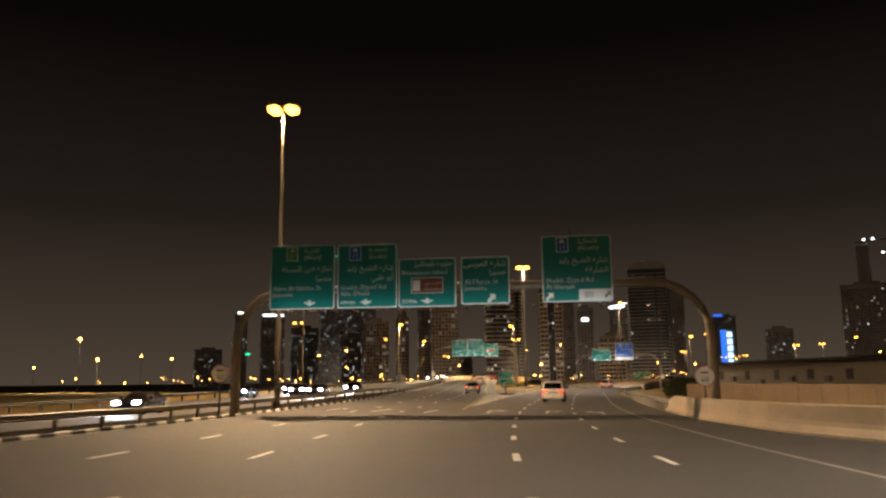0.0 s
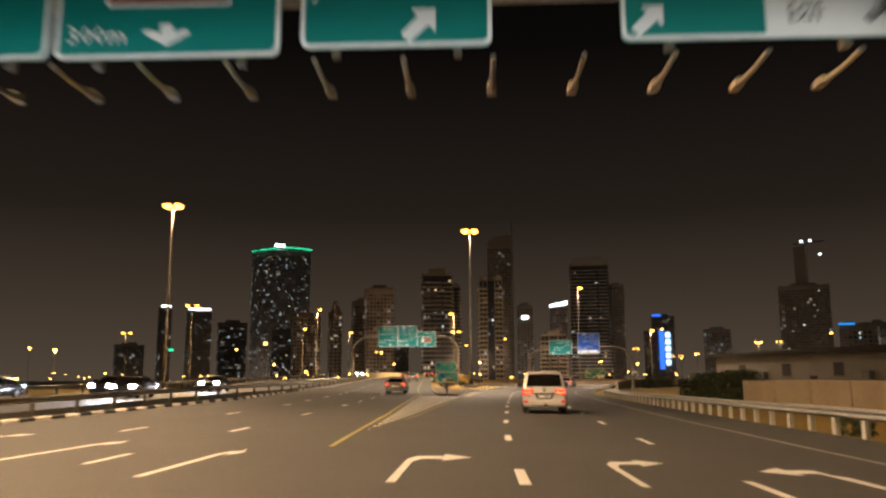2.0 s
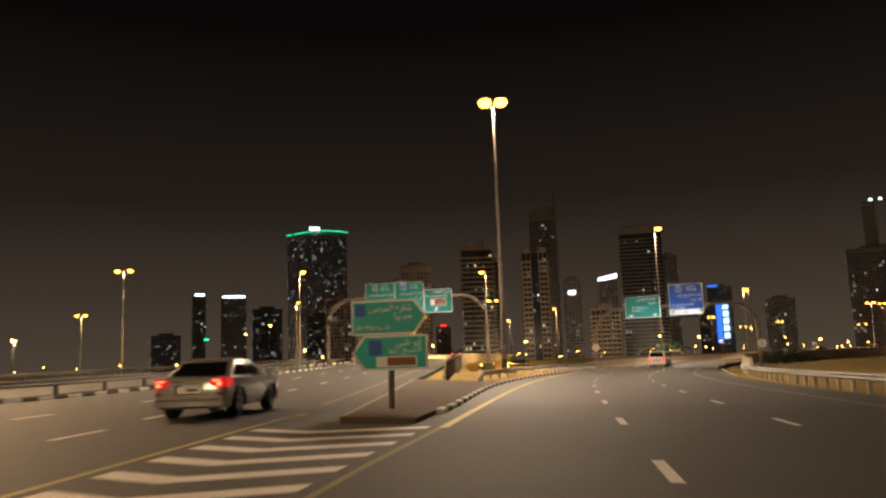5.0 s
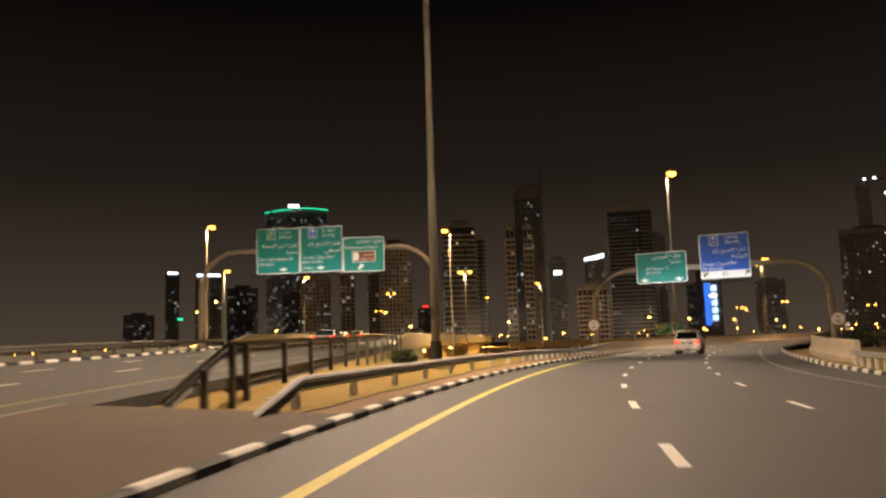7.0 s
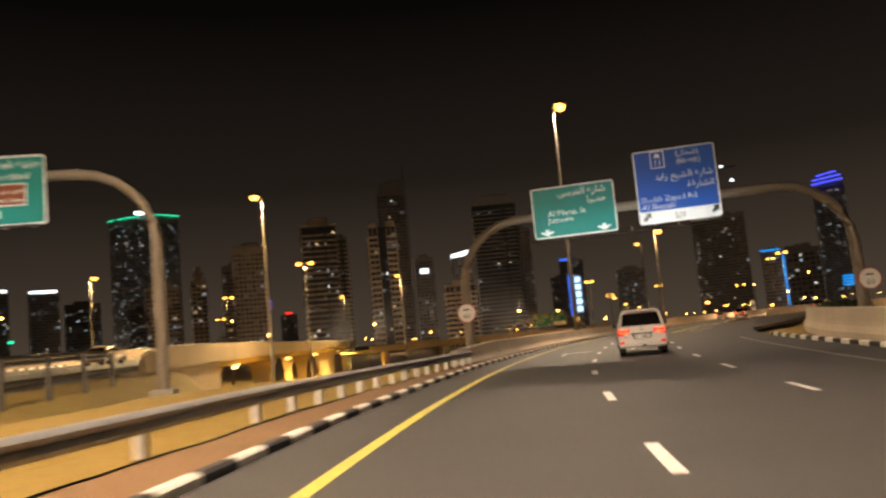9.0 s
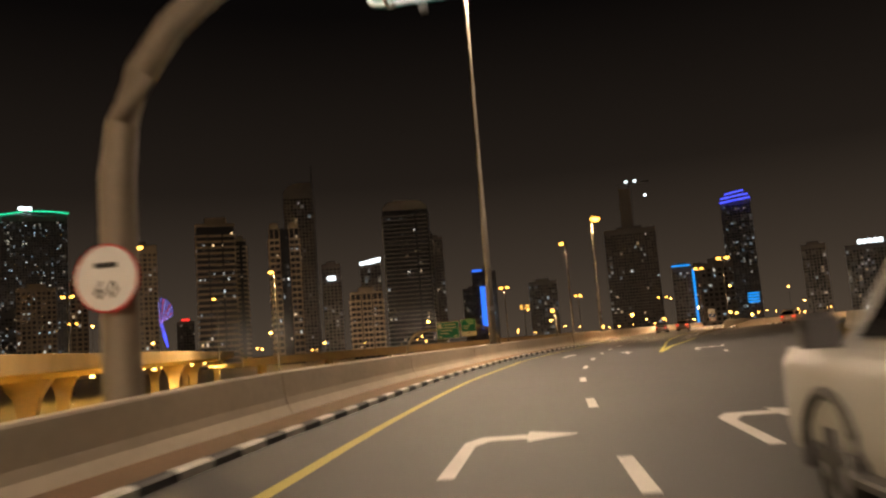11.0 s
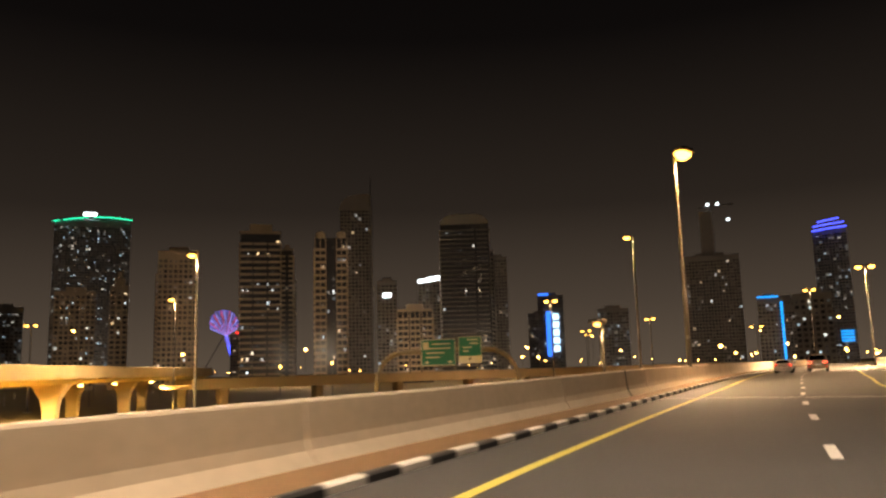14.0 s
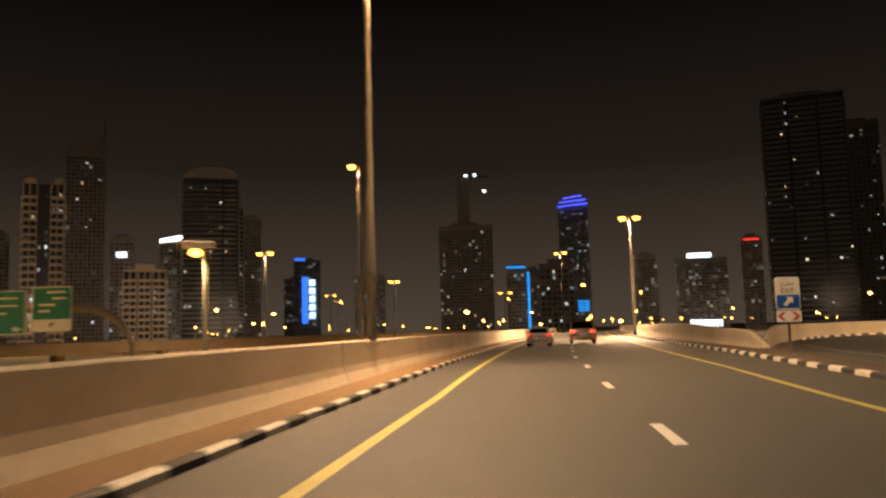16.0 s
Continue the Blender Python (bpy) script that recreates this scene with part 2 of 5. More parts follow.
def ground_level(x, y):
    s, u = nearest(x, y)
    s, z = float(s), float(np.interp(s, LEVEL[:, 0], LEVEL[:, 1]))
    z -= 0.42
    if u < 0:
        z -= 5.6 * step(s, 182, 222) * step(-u, 7.6, 16)
        z += 1.1 * step(s, 131, 143) * (1 - step(s, 170, 194)) * step(-u, 5.6, 7.8) * (1 - step(-u, 10, 15))
    else:
        z -= 5.6 * step(s, 290, 340) * step(u, 17, 30)
    # embankment under the straight carriageway and the one beside it
    w = step(y, 108, 122) * (1 - step(y, 204, 220)) * (1 - step(x - left_edge(y), .3, 4.5)) * (1 - step(-28 - x, 0, 16))
    z = z * (1 - w) + (left_z(x, y) - .36) * w
    far = math.hypot(x - 20, y - 150)
    return z * (1 - step(far, 300, 700)) - 6.7 * step(far, 300, 700)


def axis(a, b, fine):
    mid = list(np.arange(a, b + 0.1, fine))
    out = [60, 140, 300, 600, 1200, 2400, 4800]
    return [a - d for d in reversed(out)] + mid + [b + d for d in out]


# ground: one sheet of sand and dirt out to the horizon
gx, gy = axis(-130, 190, 2.5), axis(-90, 430, 2.5)
g = Mesh()
g.v = [(x, y, ground_level(x, y)) for y in gy for x in gx]
w = len(gx)
g.f = [(j * w + i, j * w + i + 1, (j + 1) * w + i + 1, (j + 1) * w + i) for j in range(len(gy) - 1) for i in range(w - 1)]
whole("ground", g, sand, "sandy dirt ground beside the highway", "ground", "structure", smooth=True)

# main carriageway: wide before the fork, two to three lanes after it
steps_a = list(np.arange(-60, 112.1, 2))
whole("road", slab_road(left_kerb_u, road_right, steps_a, 30), asphalt,
      "dark grey asphalt highway with worn lane markings", "road", "structure")
steps_b = list(np.arange(112, 470.1, 2))
whole("road_ramp", slab_road(lambda s: kerb_left(s) - .1, road_right, steps_b, 10), bridge_asphalt,
      "grey asphalt ramp curving to the right", "road", "structure")


def left_place(y, d, h=0.0):
    """A place on the left carriageway: d from its right edge, to the left."""
    x = left_edge(y) - d
    return Vector((x, y, left_z(x, y) + h))


steps_l = list(np.arange(110, 421, 3))
whole("road_left", ribbon(lambda y: left_place(y, left_width(y), -.003), lambda y: left_place(y, 0, -.003), steps_l, across=6), asphalt,
      "dark asphalt carriageway running straight on", "road", "structure")
# opposite carriageway beyond the median
opp = curve([(-90, -19.5), (60, -18.6), (88, -16.6), (112, -13.6), (131, -12.6), (160, -11.6), (190, -11.0), (220, -10.2), (260, -7.4), (329, .6), (365, 2.8), (420, 10)])
opp_width = curve([(-90, 15), (140, 14), (200, 9.5), (420, 9.5)])


def opp_place(y, d, h=0.0):
    s, u = nearest(opp(y) - d, y)
    w = step(y, 50, 116)
    z = float(np.interp(s, LEVEL[:, 0], LEVEL[:, 1])) * (1 - w) + left_z(-12, y) * w
    return Vector((opp(y) - d, y, z + h))


whole("road_opposite", ribbon(lambda y: opp_place(y, opp_width(y)), lambda y: opp_place(y, 0), list(np.arange(-80, 420, 4)), .9, 6), asphalt,
      "dark asphalt carriageway with oncoming traffic", "road", "structure")


# ---- markings ----
def strip(fn, steps, half, h=0.006):
    """A painted line along fn(s) = u on the main road."""
    m = Mesh()
    for s in steps:
        u = fn(s)
        m.v += [tuple(at(s, u - half, h)), tuple(at(s, u + half, h))]
    m.f = [(2 * i, 2 * i + 1, 2 * i + 3, 2 * i + 2) for i in range(len(steps) - 1)]
    return m


def marking(name, mesh, mat, label):
    return whole(name, mesh, mat, label, "marking", "structure")


def dashes(fn, middles, length=2.0, half=0.075):
    for k in middles:
        marking("lane_dash", strip(fn, [k - length / 2, k, k + length / 2], half), paint_white, "white painted lane dash on asphalt")


dashes(lane_mid, [-14, -6, 2, 10, 17.7, 24.8, 32.3, 40.3, 48.5, 57, 65.4, 73.8, 82, 90, 98, 106, 114, 121.8, 129.6, 137.2, 144.3, 151.5, 159.5, 167.1, 175.2, 183, 190.8, 198.5, 206, 213.6,
                  221.4, 229.7, 237.2, 244.7, 252.4, 259, 266.3, 273.5, 282, 291, 299.8, 308, 316, 324, 332, 340, 348, 356, 364, 372], half=0.085)
dashes(lane_right, [-14, -6, 2, 9.5, 16.9, 23.7, 31, 39, 47, 56, 65, 73.8, 82, 90, 98, 106, 114, 122, 130, 137.7, 145.7, 153, 160, 167, 174.4, 181.2, 189, 197])
for line in ([(-60, -7.6), (18, -8.85), (34, -9.3), (80, -11.2), (94, -12.4), (112, -14)], [(-60, -4.4), (18, -5.2), (34, -5.8), (42, -6.34), (80, -7.96), (86, -8.32), (112, -10.4)]):
    dashes(curve(line), [-14, -6, 2, 10, 18.4, 25.6, 33.9, 42.4, 51, 60, 70, 79.8, 86.5, 94, 102, 110])
marking("edge_line", strip(yellow_left, list(np.arange(104, 460, 2)), 0.1), paint_yellow, "yellow painted edge line beside the kerb")
edge_right = curve([(-60, 6.1), (10, 6.35), (20, 6.6), (31, 6.95), (50, 7.3), (110, 8.6), (145, 8.26), (158, 7.86), (172, 7.85), (185, 7.95), (196, 7.85)])
marking("edge_line", strip(edge_right, list(np.arange(-60, 197, 2)), 0.07), paint_worn, "thin white edge line of the road")
gore_l = curve([(54, -3.1), (71, -4.15), (95, -6.16), (106, -7.0)])
gore_r = curve([(54, -3.1), (71, -2.72), (98, -2.9), (106, -2.76)])
marking("edge_line", strip(gore_l, list(np.arange(54, 108.1, 2)), 0.065), paint_yellow_dim, "yellow line along the painted gore")
marking("edge_line", strip(gore_r, list(np.arange(66, 104.1, 2)), 0.055), paint_yellow_worn, "yellow line along the painted gore")
k = 60.5
while k < 104:
    a, b = gore_l(k) + 0.25, gore_r(k) - 0.25
    mid, w = a + (b - a) * 0.38, 0.28
    m = Mesh()
    m.v = [tuple(at(k - 0.1, a, .006)), tuple(at(k - 0.5, mid, .006)), tuple(at(k + 0.35 * (b - mid), b, .006)),
           tuple(at(k - 0.1 + 2 * w, a, .006)), tuple(at(k - 0.5 + 2 * w, mid, .006)), tuple(at(k + 0.35 * (b - mid) + 2 * w, b, .006))]
    m.f = [(0, 1, 4, 3), (1, 2, 5, 4)]
    marking("gore_stripe", m, paint_white, "white chevron stripe painted on the gore")
    k += 1.52
for d in (4.85, 8.1):
    y = 106.3
    while y < 300:
        m = Mesh()
        for yy in (y, y + 2):
            m.v += [tuple(left_place(yy, d + 0.08, .01)), tuple(left_place(yy, d - 0.08, .01))]
        m.f = [(0, 1, 3, 2)]
        marking("lane_dash", m, paint_white, "white painted lane dash on asphalt")
        y += 8
for d, mat, lab in ((1.55, paint_yellow_worn, "yellow edge line of the straight carriageway"),):
    m = Mesh()
    ys = list(np.arange(112, 400, 3))
    for y in ys:
        m.v += [tuple(left_place(y, d + 0.09, .012)), tuple(left_place(y, d - 0.09, .012))]
    m.f = [(2 * i, 2 * i + 1, 2 * i + 3, 2 * i + 2) for i in range(len(ys) - 1)]
    marking("edge_line", m, mat, lab)


def arrow(s, u, bend=0, turn=0.0, size=1.0, wide=1.0):
    """A painted lane arrow: straight, or with its head bent to the right (1) or left (-1)."""
    if bend:
        b = bend
        pts = [(-.09, 0), (.09, 0), (.09, 2.3), (b * .25 + .0, 2.75), (b * .75, 2.75), (b * .75, 2.45), (b * 1.45, 3.0), (b * .75, 3.55), (b * .75, 3.2), (b * .1, 3.2), (-.09, 2.7)]
    else:
        pts = [(-.1, 0), (.1, 0), (.1, 2.6), (.42, 2.3), (.0, 4.2), (-.42, 2.3), (-.1, 2.6)]
    c, sn = math.cos(radians(turn)), math.sin(radians(turn))
    m = Mesh()
    m.add([at(s + (y * c - x * wide * sn) * size, u + (x * wide * c + y * sn) * size, .007) for x, y in pts], [tuple(range(len(pts)))])
    marking("lane_arrow", m, paint_white, "white painted turn arrow" if bend else "white painted straight lane arrow")


for s, u, b, k in ((47.7, -1.05, 1, 1.28), (47.3, 2.5, 1, 1.1), (46.0, 5.7, -1, 1.1), (48.2, -4.95, .3, 1.4), (50.5, -8.6, .3, 1.4), (53.0, -12.4, .3, 1.4)):
    arrow(s, u, b, size=k, wide=.62)
arrow(227.0, -1.44, 0, 4), arrow(224.9, 2.1, 0, -3)
arrow(222.5, 5.4, 1), arrow(191, -1.2, 1), arrow(192, 2.3, 1)
dashes(curve([(215, 5.8), (230, 7.2)]), [219, 226.5])
# exit gore at the top of the ramp
exit_l = curve([(223.5, 3.62), (234, 4.2), (246, 4.45), (262, 4.7), (276, 4.8), (288, 5.28), (326, 5.57), (450, 5.2)])
exit_r = curve([(223.5, 3.68), (229.5, 4.25), (233, 4.55), (243, 5.85), (250.5, 6.55), (262, 7.9)])
marking("edge_line", strip(exit_l, list(np.arange(223.5, 450, 2)), 0.08), paint_yellow, "yellow edge line of the ramp")
marking("edge_line", strip(exit_r, list(np.arange(223.5, 253, 2)), 0.11), paint_yellow, "yellow line of the exit gore")
gore_edge = curve([(246, 6.0), (254, 6.9), (262, 6.35), (282, 6.8), (300, 7.4)])
k = 250.0
while k < 277.5:
    a = exit_l(k) + 0.95
    b = gore_edge(k - 1) - 0.15
    if b - a > .25:
        m = Mesh()
        e = k - 2.0 * (b - a)
        m.v = [tuple(at(k, a, .006)), tuple(at(e, b, .006)), tuple(at(k + 0.3, a, .006)), tuple(at(e + 0.3, b, .006))]
        m.f = [(0, 1, 3, 2)]
        marking("gore_stripe", m, paint_white, "white stripe painted on the exit gore")
    k += 1.75


# expansion joint across the ramp: a dark rubber seal between two steel edge bars
for off, half, mat, lab in ((0, .25, kerb_black, "dark rubber seal of the bridge expansion joint"), (-.3, .07, joint_steel, "steel edge bar of the expansion joint"), (.3, .07, joint_steel, "steel edge bar of the expansion joint")):
    m = Mesh()
    us = list(np.arange(-4.0, 11.1, 1.0))
    for u in us:
        for d in (-half, half):
            m.v.append(tuple(at(263.6 - .35 * u + off + d, u, .009)))
    m.f = [(2 * i, 2 * i + 1, 2 * i + 3, 2 * i + 2) for i in range(len(us) - 1)]
    whole("expansion_joint", m, mat, lab, "road joint", "structure")


# ---- kerbs: black and white blocks ----
def kerb(fn_place, n, group, height=0.13, depth=0.17):
    """Kerb stones one after another; fn_place(k) gives the front top edge place and the unit vector to its back."""
    kerb_ob = empty("kerb", Matrix(), "black and white painted concrete kerb along the road", "kerb", group, "structure")
    for i in range(n):
        p, back = fn_place(i)
        q, back2 = fn_place(i + 1)
        gap = (q - p).normalized() * 0.012
        p, q = p + gap, q - gap
        m = Mesh()
        up = Vector((0, 0, height))
        sec = []
        for a, b in ((p, back), (q, back2)):
            sec.append([a - Vector((0, 0, .1)), a + up * .72, a + b * .05 + up, a + b * depth + up, a + b * depth - Vector((0, 0, .1))])
        m.sweep(sec)
        part("kerb_stone", m, kerb_white if i % 2 == 0 else kerb_black, kerb_ob)
    return kerb_ob


def road_kerb(fn, s0, step_s, side):
    def f(i):
        s = s0 + i * step_s
        a = at(s, fn(s))
        return a, (at(s, fn(s) + side) - a).normalized()
    return f


kerb(road_kerb(kerb_left, 108, 1.0, -1), 250, "kerbs along the ramp")
kerb_right = curve([(150, 10.6), (165, 10.38), (181, 9.9), (196, 9.4)])
kerb(road_kerb(kerb_right, 150, 1.0, 1), 46, "kerbs along the ramp")
kerb_exit = curve([(262, 6.6), (282, 7.1), (300, 7.67), (340, 7.5), (386, 6.6), (420, 6.5)])
kerb(road_kerb(kerb_exit, 262, 1.0, 1), 110, "kerbs along the ramp")


nose_edge = curve([(262, 7.2), (270, 7.6), (286, 8.5), (292, 9.1), (299, 9.8), (304, 9.2), (372, 8.6)])
whole("pavement_nose", ribbon(lambda s: at(s, kerb_exit(s) + .26, .13), lambda s: at(s, nose_edge(s), .13), list(np.arange(262, 372, 3)), across=2), island_paver,
      "paved island behind the exit kerb", "pavement", "structure")
marking("edge_line", strip(curve([(262, 8.3), (275, 9.4), (290, 11.05), (297, 11.5), (306, 12.6)]), list(np.arange(262, 307, 2)), 0.08), paint_worn, "worn edge line of the exit road")


def left_kerb(i):
    if i < 112:
        a = at(i, left_kerb_u(i))
        return a, (at(i, left_kerb_u(i) - 1) - a).normalized()
    a = left_place(i + 0.0, left_width(i))
    return a, Vector((-1, 0, 0))


kerb(lambda i: left_kerb(i - 10), 112, "kerbs along the median")
kerb(lambda i: (left_place(112 + i, left_width(112 + i)), Vector((-1, 0, 0))), 110, "kerbs along the median")


# verge of brick pavers between the kerb and the parapet
def verge(s):
    return kerb_left(s) - 0.16


parapet_u = curve([(186, -5.3), (200, -5.95), (210, -6.3), (217, -6.35), (238, -6.38), (248, -5.92), (258, -5.42), (268, -5.22), (276, -5.22), (286, -5.4), (304, -5.8), (330, -6.3), (460, -6.7)])
verge_edge = curve([(131, -5.1), (136, -5.0), (147, -4.98), (155, -5.35), (187, -5.4)])
whole("pavement", ribbon(lambda s: at(s, verge_edge(s) if s < 186 else parapet_u(s) - .1, 0.115), lambda s: at(s, verge(s), 0.115), list(np.arange(131, 465, 3)), across=2), paver,
      "reddish brown paved verge behind the kerb", "pavement", "structure")
whole("verge_sand", ribbon(lambda s: at(s, -6.4, .16), lambda s: at(s, verge_edge(s) - .02, .108), list(np.arange(132.5, 187, 2)), across=4), sand, "strip of loose sand beside the paved verge", "ground", "structure")


isl = Mesh()
ys = list(np.arange(104, 132.1, 2.0))
for y in ys:
    s0 = y + 1.0
    r = at(s0, kerb_left(s0) - .165, .115)
    l = left_place(r.y, 0.0, .12)
    isl.v += [tuple(l), tuple(r), (l.x, l.y, l.z - .4), (r.x, r.y, r.z - .4)]
for i in range(len(ys) - 1):
    a, b = 4 * i, 4 * i + 4
    isl.f += [(a, a + 1, b + 1, b), (a, b, b + 2, a + 2), (a + 1, a + 3, b + 3, b + 1)]
isl.f += [(0, 2, 3, 1), (4 * len(ys) - 4, 4 * len(ys) - 3, 4 * len(ys) - 1, 4 * len(ys) - 2)]
m = Mesh()
for i in range(len(ys)):
    for d in (.02, -.09):
        q = left_place(isl.v[4 * i][1], d)
        m.v.append((q.x, q.y, isl.v[4 * i][2] + .006))
m.f = [(2 * i, 2 * i + 1, 2 * i + 3, 2 * i + 2) for i in range(len(m.v) // 2 - 1)]
whole("kerb_edging", m, paint_worn, "pale concrete edging along the paved island", "kerb", "structure")
whole("pavement_island", isl, island_paver, "reddish paved traffic island at the fork", "pavement", "structure")


# ---- parapets of concrete, in cast lengths ----
def parapet(fn, s0, s1, height, side, group, length=12.0, taper=None):
    k = s0
    while k < s1 - 0.5:
        e = min(s1, k + length)
        m, sec = Mesh(), []
        for s in np.linspace(k + 0.02, e - 0.02, 5):
            u = fn(s)
            hgt = height if taper is None else height * taper(s)
            prof = [(0.03, -0.3), (0.03, .06), (0.0, .09), (-.15, .30 * hgt), (-.19, .45 * hgt), (-.235, hgt - .05), (-.26, hgt - .01), (-.30, hgt), (-.46, hgt), (-.50, hgt - .04), (-.56, -0.3)]
            sec.append([at(s, u - side * d, z) for d, z in prof])
        m.sweep(sec)
        whole("parapet", m, stained_concrete, "weathered concrete parapet wall beside the road", "parapet", "structure", group)
        k = e


parapet(parapet_u, 186, 460, 1.08, -1, "parapets", 14.0, lambda s: 0.75 + 0.25 * step(s, 186, 200) + .15 * step(s, 245, 276))
# rubber joint cover on the parapet, in line with the expansion joint
m, sec, hgt = Mesh(), [], 1.08 * (1 + .15 * step(265.5, 245, 276))
for s in (265.37, 265.63):
    prof = [(.038, .0), (.038, .06), (.008, .094), (-.142, .30 * hgt), (-.182, .45 * hgt), (-.227, hgt - .05), (-.25, hgt - .002), (-.29, hgt + .006), (-.33, hgt + .006), (-.33, .0)]
    sec.append([at(s, parapet_u(s) + d, z) for d, z in prof])
m.sweep(sec)
whole("joint_cover", m, kerb_black, "dark rubber joint cover over the parapet", "road joint", "structure")
wall_right = curve([(172, 12.6), (182, 11.95), (192, 11.65), (200, 11.9), (215, 13.6), (235, 16.5), (262, 19.5), (290, 24), (320, 30), (350, 37)])
parapet(wall_right, 172, 350, 1.15, 1, "parapets", 12.0)
exit_wall = curve([(283, 8.9), (340, 8.7), (450, 8.2)])
parapet(exit_wall, 299, 450, 1.3, 1, "parapets", 12.0, lambda s: 0.15 + 0.6 * step(s, 299, 303) + .25 * step(s, 308, 322))
# the exit road's outer parapet, bending to the right, with a painted kerb at its foot
bend = [Vector((x, y)) for x, y in ((95.2, 279.6), (98.5, 282.0), (104, 285.2), (110, 288.0), (116, 289.7), (122, 290.3), (129, 289.8), (137, 287.6), (146, 283.2), (156, 276.5))]


def bend_at(d):
    """Place and unit vector to the road's side at distance d along the bend."""
    for a, b in zip(bend, bend[1:]):
        n = (b - a).length
        if d <= n or b is bend[-1]:
            t = (b - a) / n
            p = a + t * d
            return Vector((p.x, p.y, level(*nearest(p.x, p.y)))), Vector((t.y, -t.x, 0))
        d -= n


for k in range(7):
    m, sec = Mesh(), []
    for d in np.linspace(9.6 * k + .02, 9.6 * (k + 1) - .02, 6):
        p, side = bend_at(d)
        hgt = 1.02 * (.35 + .65 * step(d, 0, 6))
        sec.append([p + side * q + Vector((0, 0, z)) for q, z in ((.06, -.3), (.06, .08), (-.08, .35 * hgt), (-.16, hgt - .04), (-.2, hgt), (-.4, hgt), (-.44, hgt - .04), (-.5, -.3))])
    m.sweep(sec)
    whole("parapet", m, stained_concrete, "weathered concrete parapet wall beside the road", "parapet", "structure", "parapets")


def bend_kerb(i):
    p, side = bend_at(11 + i)
    return p + side * .3, -side


kerb(bend_kerb, 54, "kerbs along the ramp")
block_right = curve([(-60, 12.5), (18, 11.4), (27, 9.9), (42, 9.55), (54, 10.0)])
parapet(block_right, -60, 52, 0.95, 1, "barrier blocks", 9.0, lambda s: 1 - 0.25 * step(s, 49, 52))


# ---- steel guard rails ----
def guard_rail(place, n, label, group, ends=(False, False), rise=0.0, dark=False):
    """W-beam on posts. place(k) -> foot place and the unit vector towards the traffic."""
    rail = empty("guard_rail", Matrix(), label, "guard rail", group)
    sec = []
    prof = [(0, .50), (.05, .53), (.08, .57), (.05, .61), (0.02, .645), (.05, .68), (.08, .72), (.05, .76), (0, .79), (-.012, .79), (.03, .755), (.062, .72), (.03, .685), (.005, .645),
            (.03, .605), (.062, .57), (.03, .535), (-.012, .50)]
    for i in range(n):
        p, f = place(i)
        drop = rise
        if ends[0] and i < 2:
            drop = rise * i * .5 + (-.52, -.26)[i]
        if ends[1] and i > n - 3:
            drop = rise * .5 + (-.52, -.26)[n - 1 - i]
        sec.append([p + f * (d + .09) + Vector((0, 0, (.70 if rise else .58) + (z - .645) * (1.25 if rise else 1.03) + drop)) for d, z in prof])
        a = f.cross(Vector((0, 0, 1)))
        m = Mesh()
        t = (.78 if rise else .66) + drop
        if t > .3:
            for z0, z1 in ((-.4, t),):
                c = [p + a * x + f * y for x, y in ((-.09, -.07), (.09, -.07), (.09, .07), (-.09, .07))]
                m.add([v + Vector((0, 0, z0)) for v in c] + [v + Vector((0, 0, z1)) for v in c],
                      [(3, 2, 1, 0), (4, 5, 6, 7), (0, 1, 5, 4), (1, 2, 6, 5), (2, 3, 7, 6), (3, 0, 4, 7)])
            part("post", m, rail_dark if rise or dark else headlit_post, rail)
    m = Mesh().sweep(sec)
    part("beam", m, rail_dark if rise or dark else steel, rail, smooth=True)
    if rise:
        low = [[q - Vector((0, 0, .84)) for q in sec_i] for sec_i in sec[2:]]
        part("lower_beam", Mesh().sweep(low), rail_dark, rail, smooth=True)
    return rail


def along(fn, s0, d, side):
    def f(i):
        s = s0 + i * d
        a = at(s, fn(s))
        return a, (at(s, fn(s) + side) - a).normalized()
    return f


near_rail = curve([(132, -5.5), (140, -5.5), (152, -5.6), (165, -5.5), (174, -5.4), (187, -5.2)])
near_posts = [131.7, 132.8, 133.9] + [137.6 + 3.8 * i for i in range(8)] + [166.0 + 1.65 * i for i in range(14)]


def near_place(i):
    s = near_posts[i]
    a = at(s, near_rail(s))
    return a, (at(s, near_rail(s) + 1) - a).normalized()


guard_rail(near_place, len(near_posts), "galvanised steel guard rail on posts along the ramp", "guard rails", (True, False))
guard_rail(along(curve([(52, 10.2), (70, 10.7), (110, 11.6), (150, 12.0), (172, 12.2)]), 52, 2.0, -1), 59, "galvanised steel guard rail on posts beside the road", "guard rails")
back_posts = [133.3, 135.2, 137.2] + [138.4 + 4.25 * i for i in range(13)]


def back_place(i):
    y = back_posts[i]
    return Vector((4.0 + .01 * (y - 140), y, -.45 + .012 * (y - 139))), Vector((-1, 0, 0))


guard_rail(back_place, len(back_posts), "tall double-beam steel guard rail beside the straight road", "guard rails", (True, False), .42)


cable = Mesh().tube([at(s, verge_edge(s) + .03 + .05 * math.sin(s * .9) + .03 * math.sin(s * 2.3), .13) for s in np.arange(132, 187, .8)], .013, 6)
whole("ground_cable", cable, kerb_black, "black cable lying along the verge under the rail", "cable", smooth=True)


def median_rail(i):
    y = -20 + 4 * i
    return Vector((opp(y) + 1.3, y, opp_place(y, 0).z)), Vector((1, 0, 0))


guard_rail(median_rail, 52, "long dark steel guard rail in the median", "guard rails", dark=True)


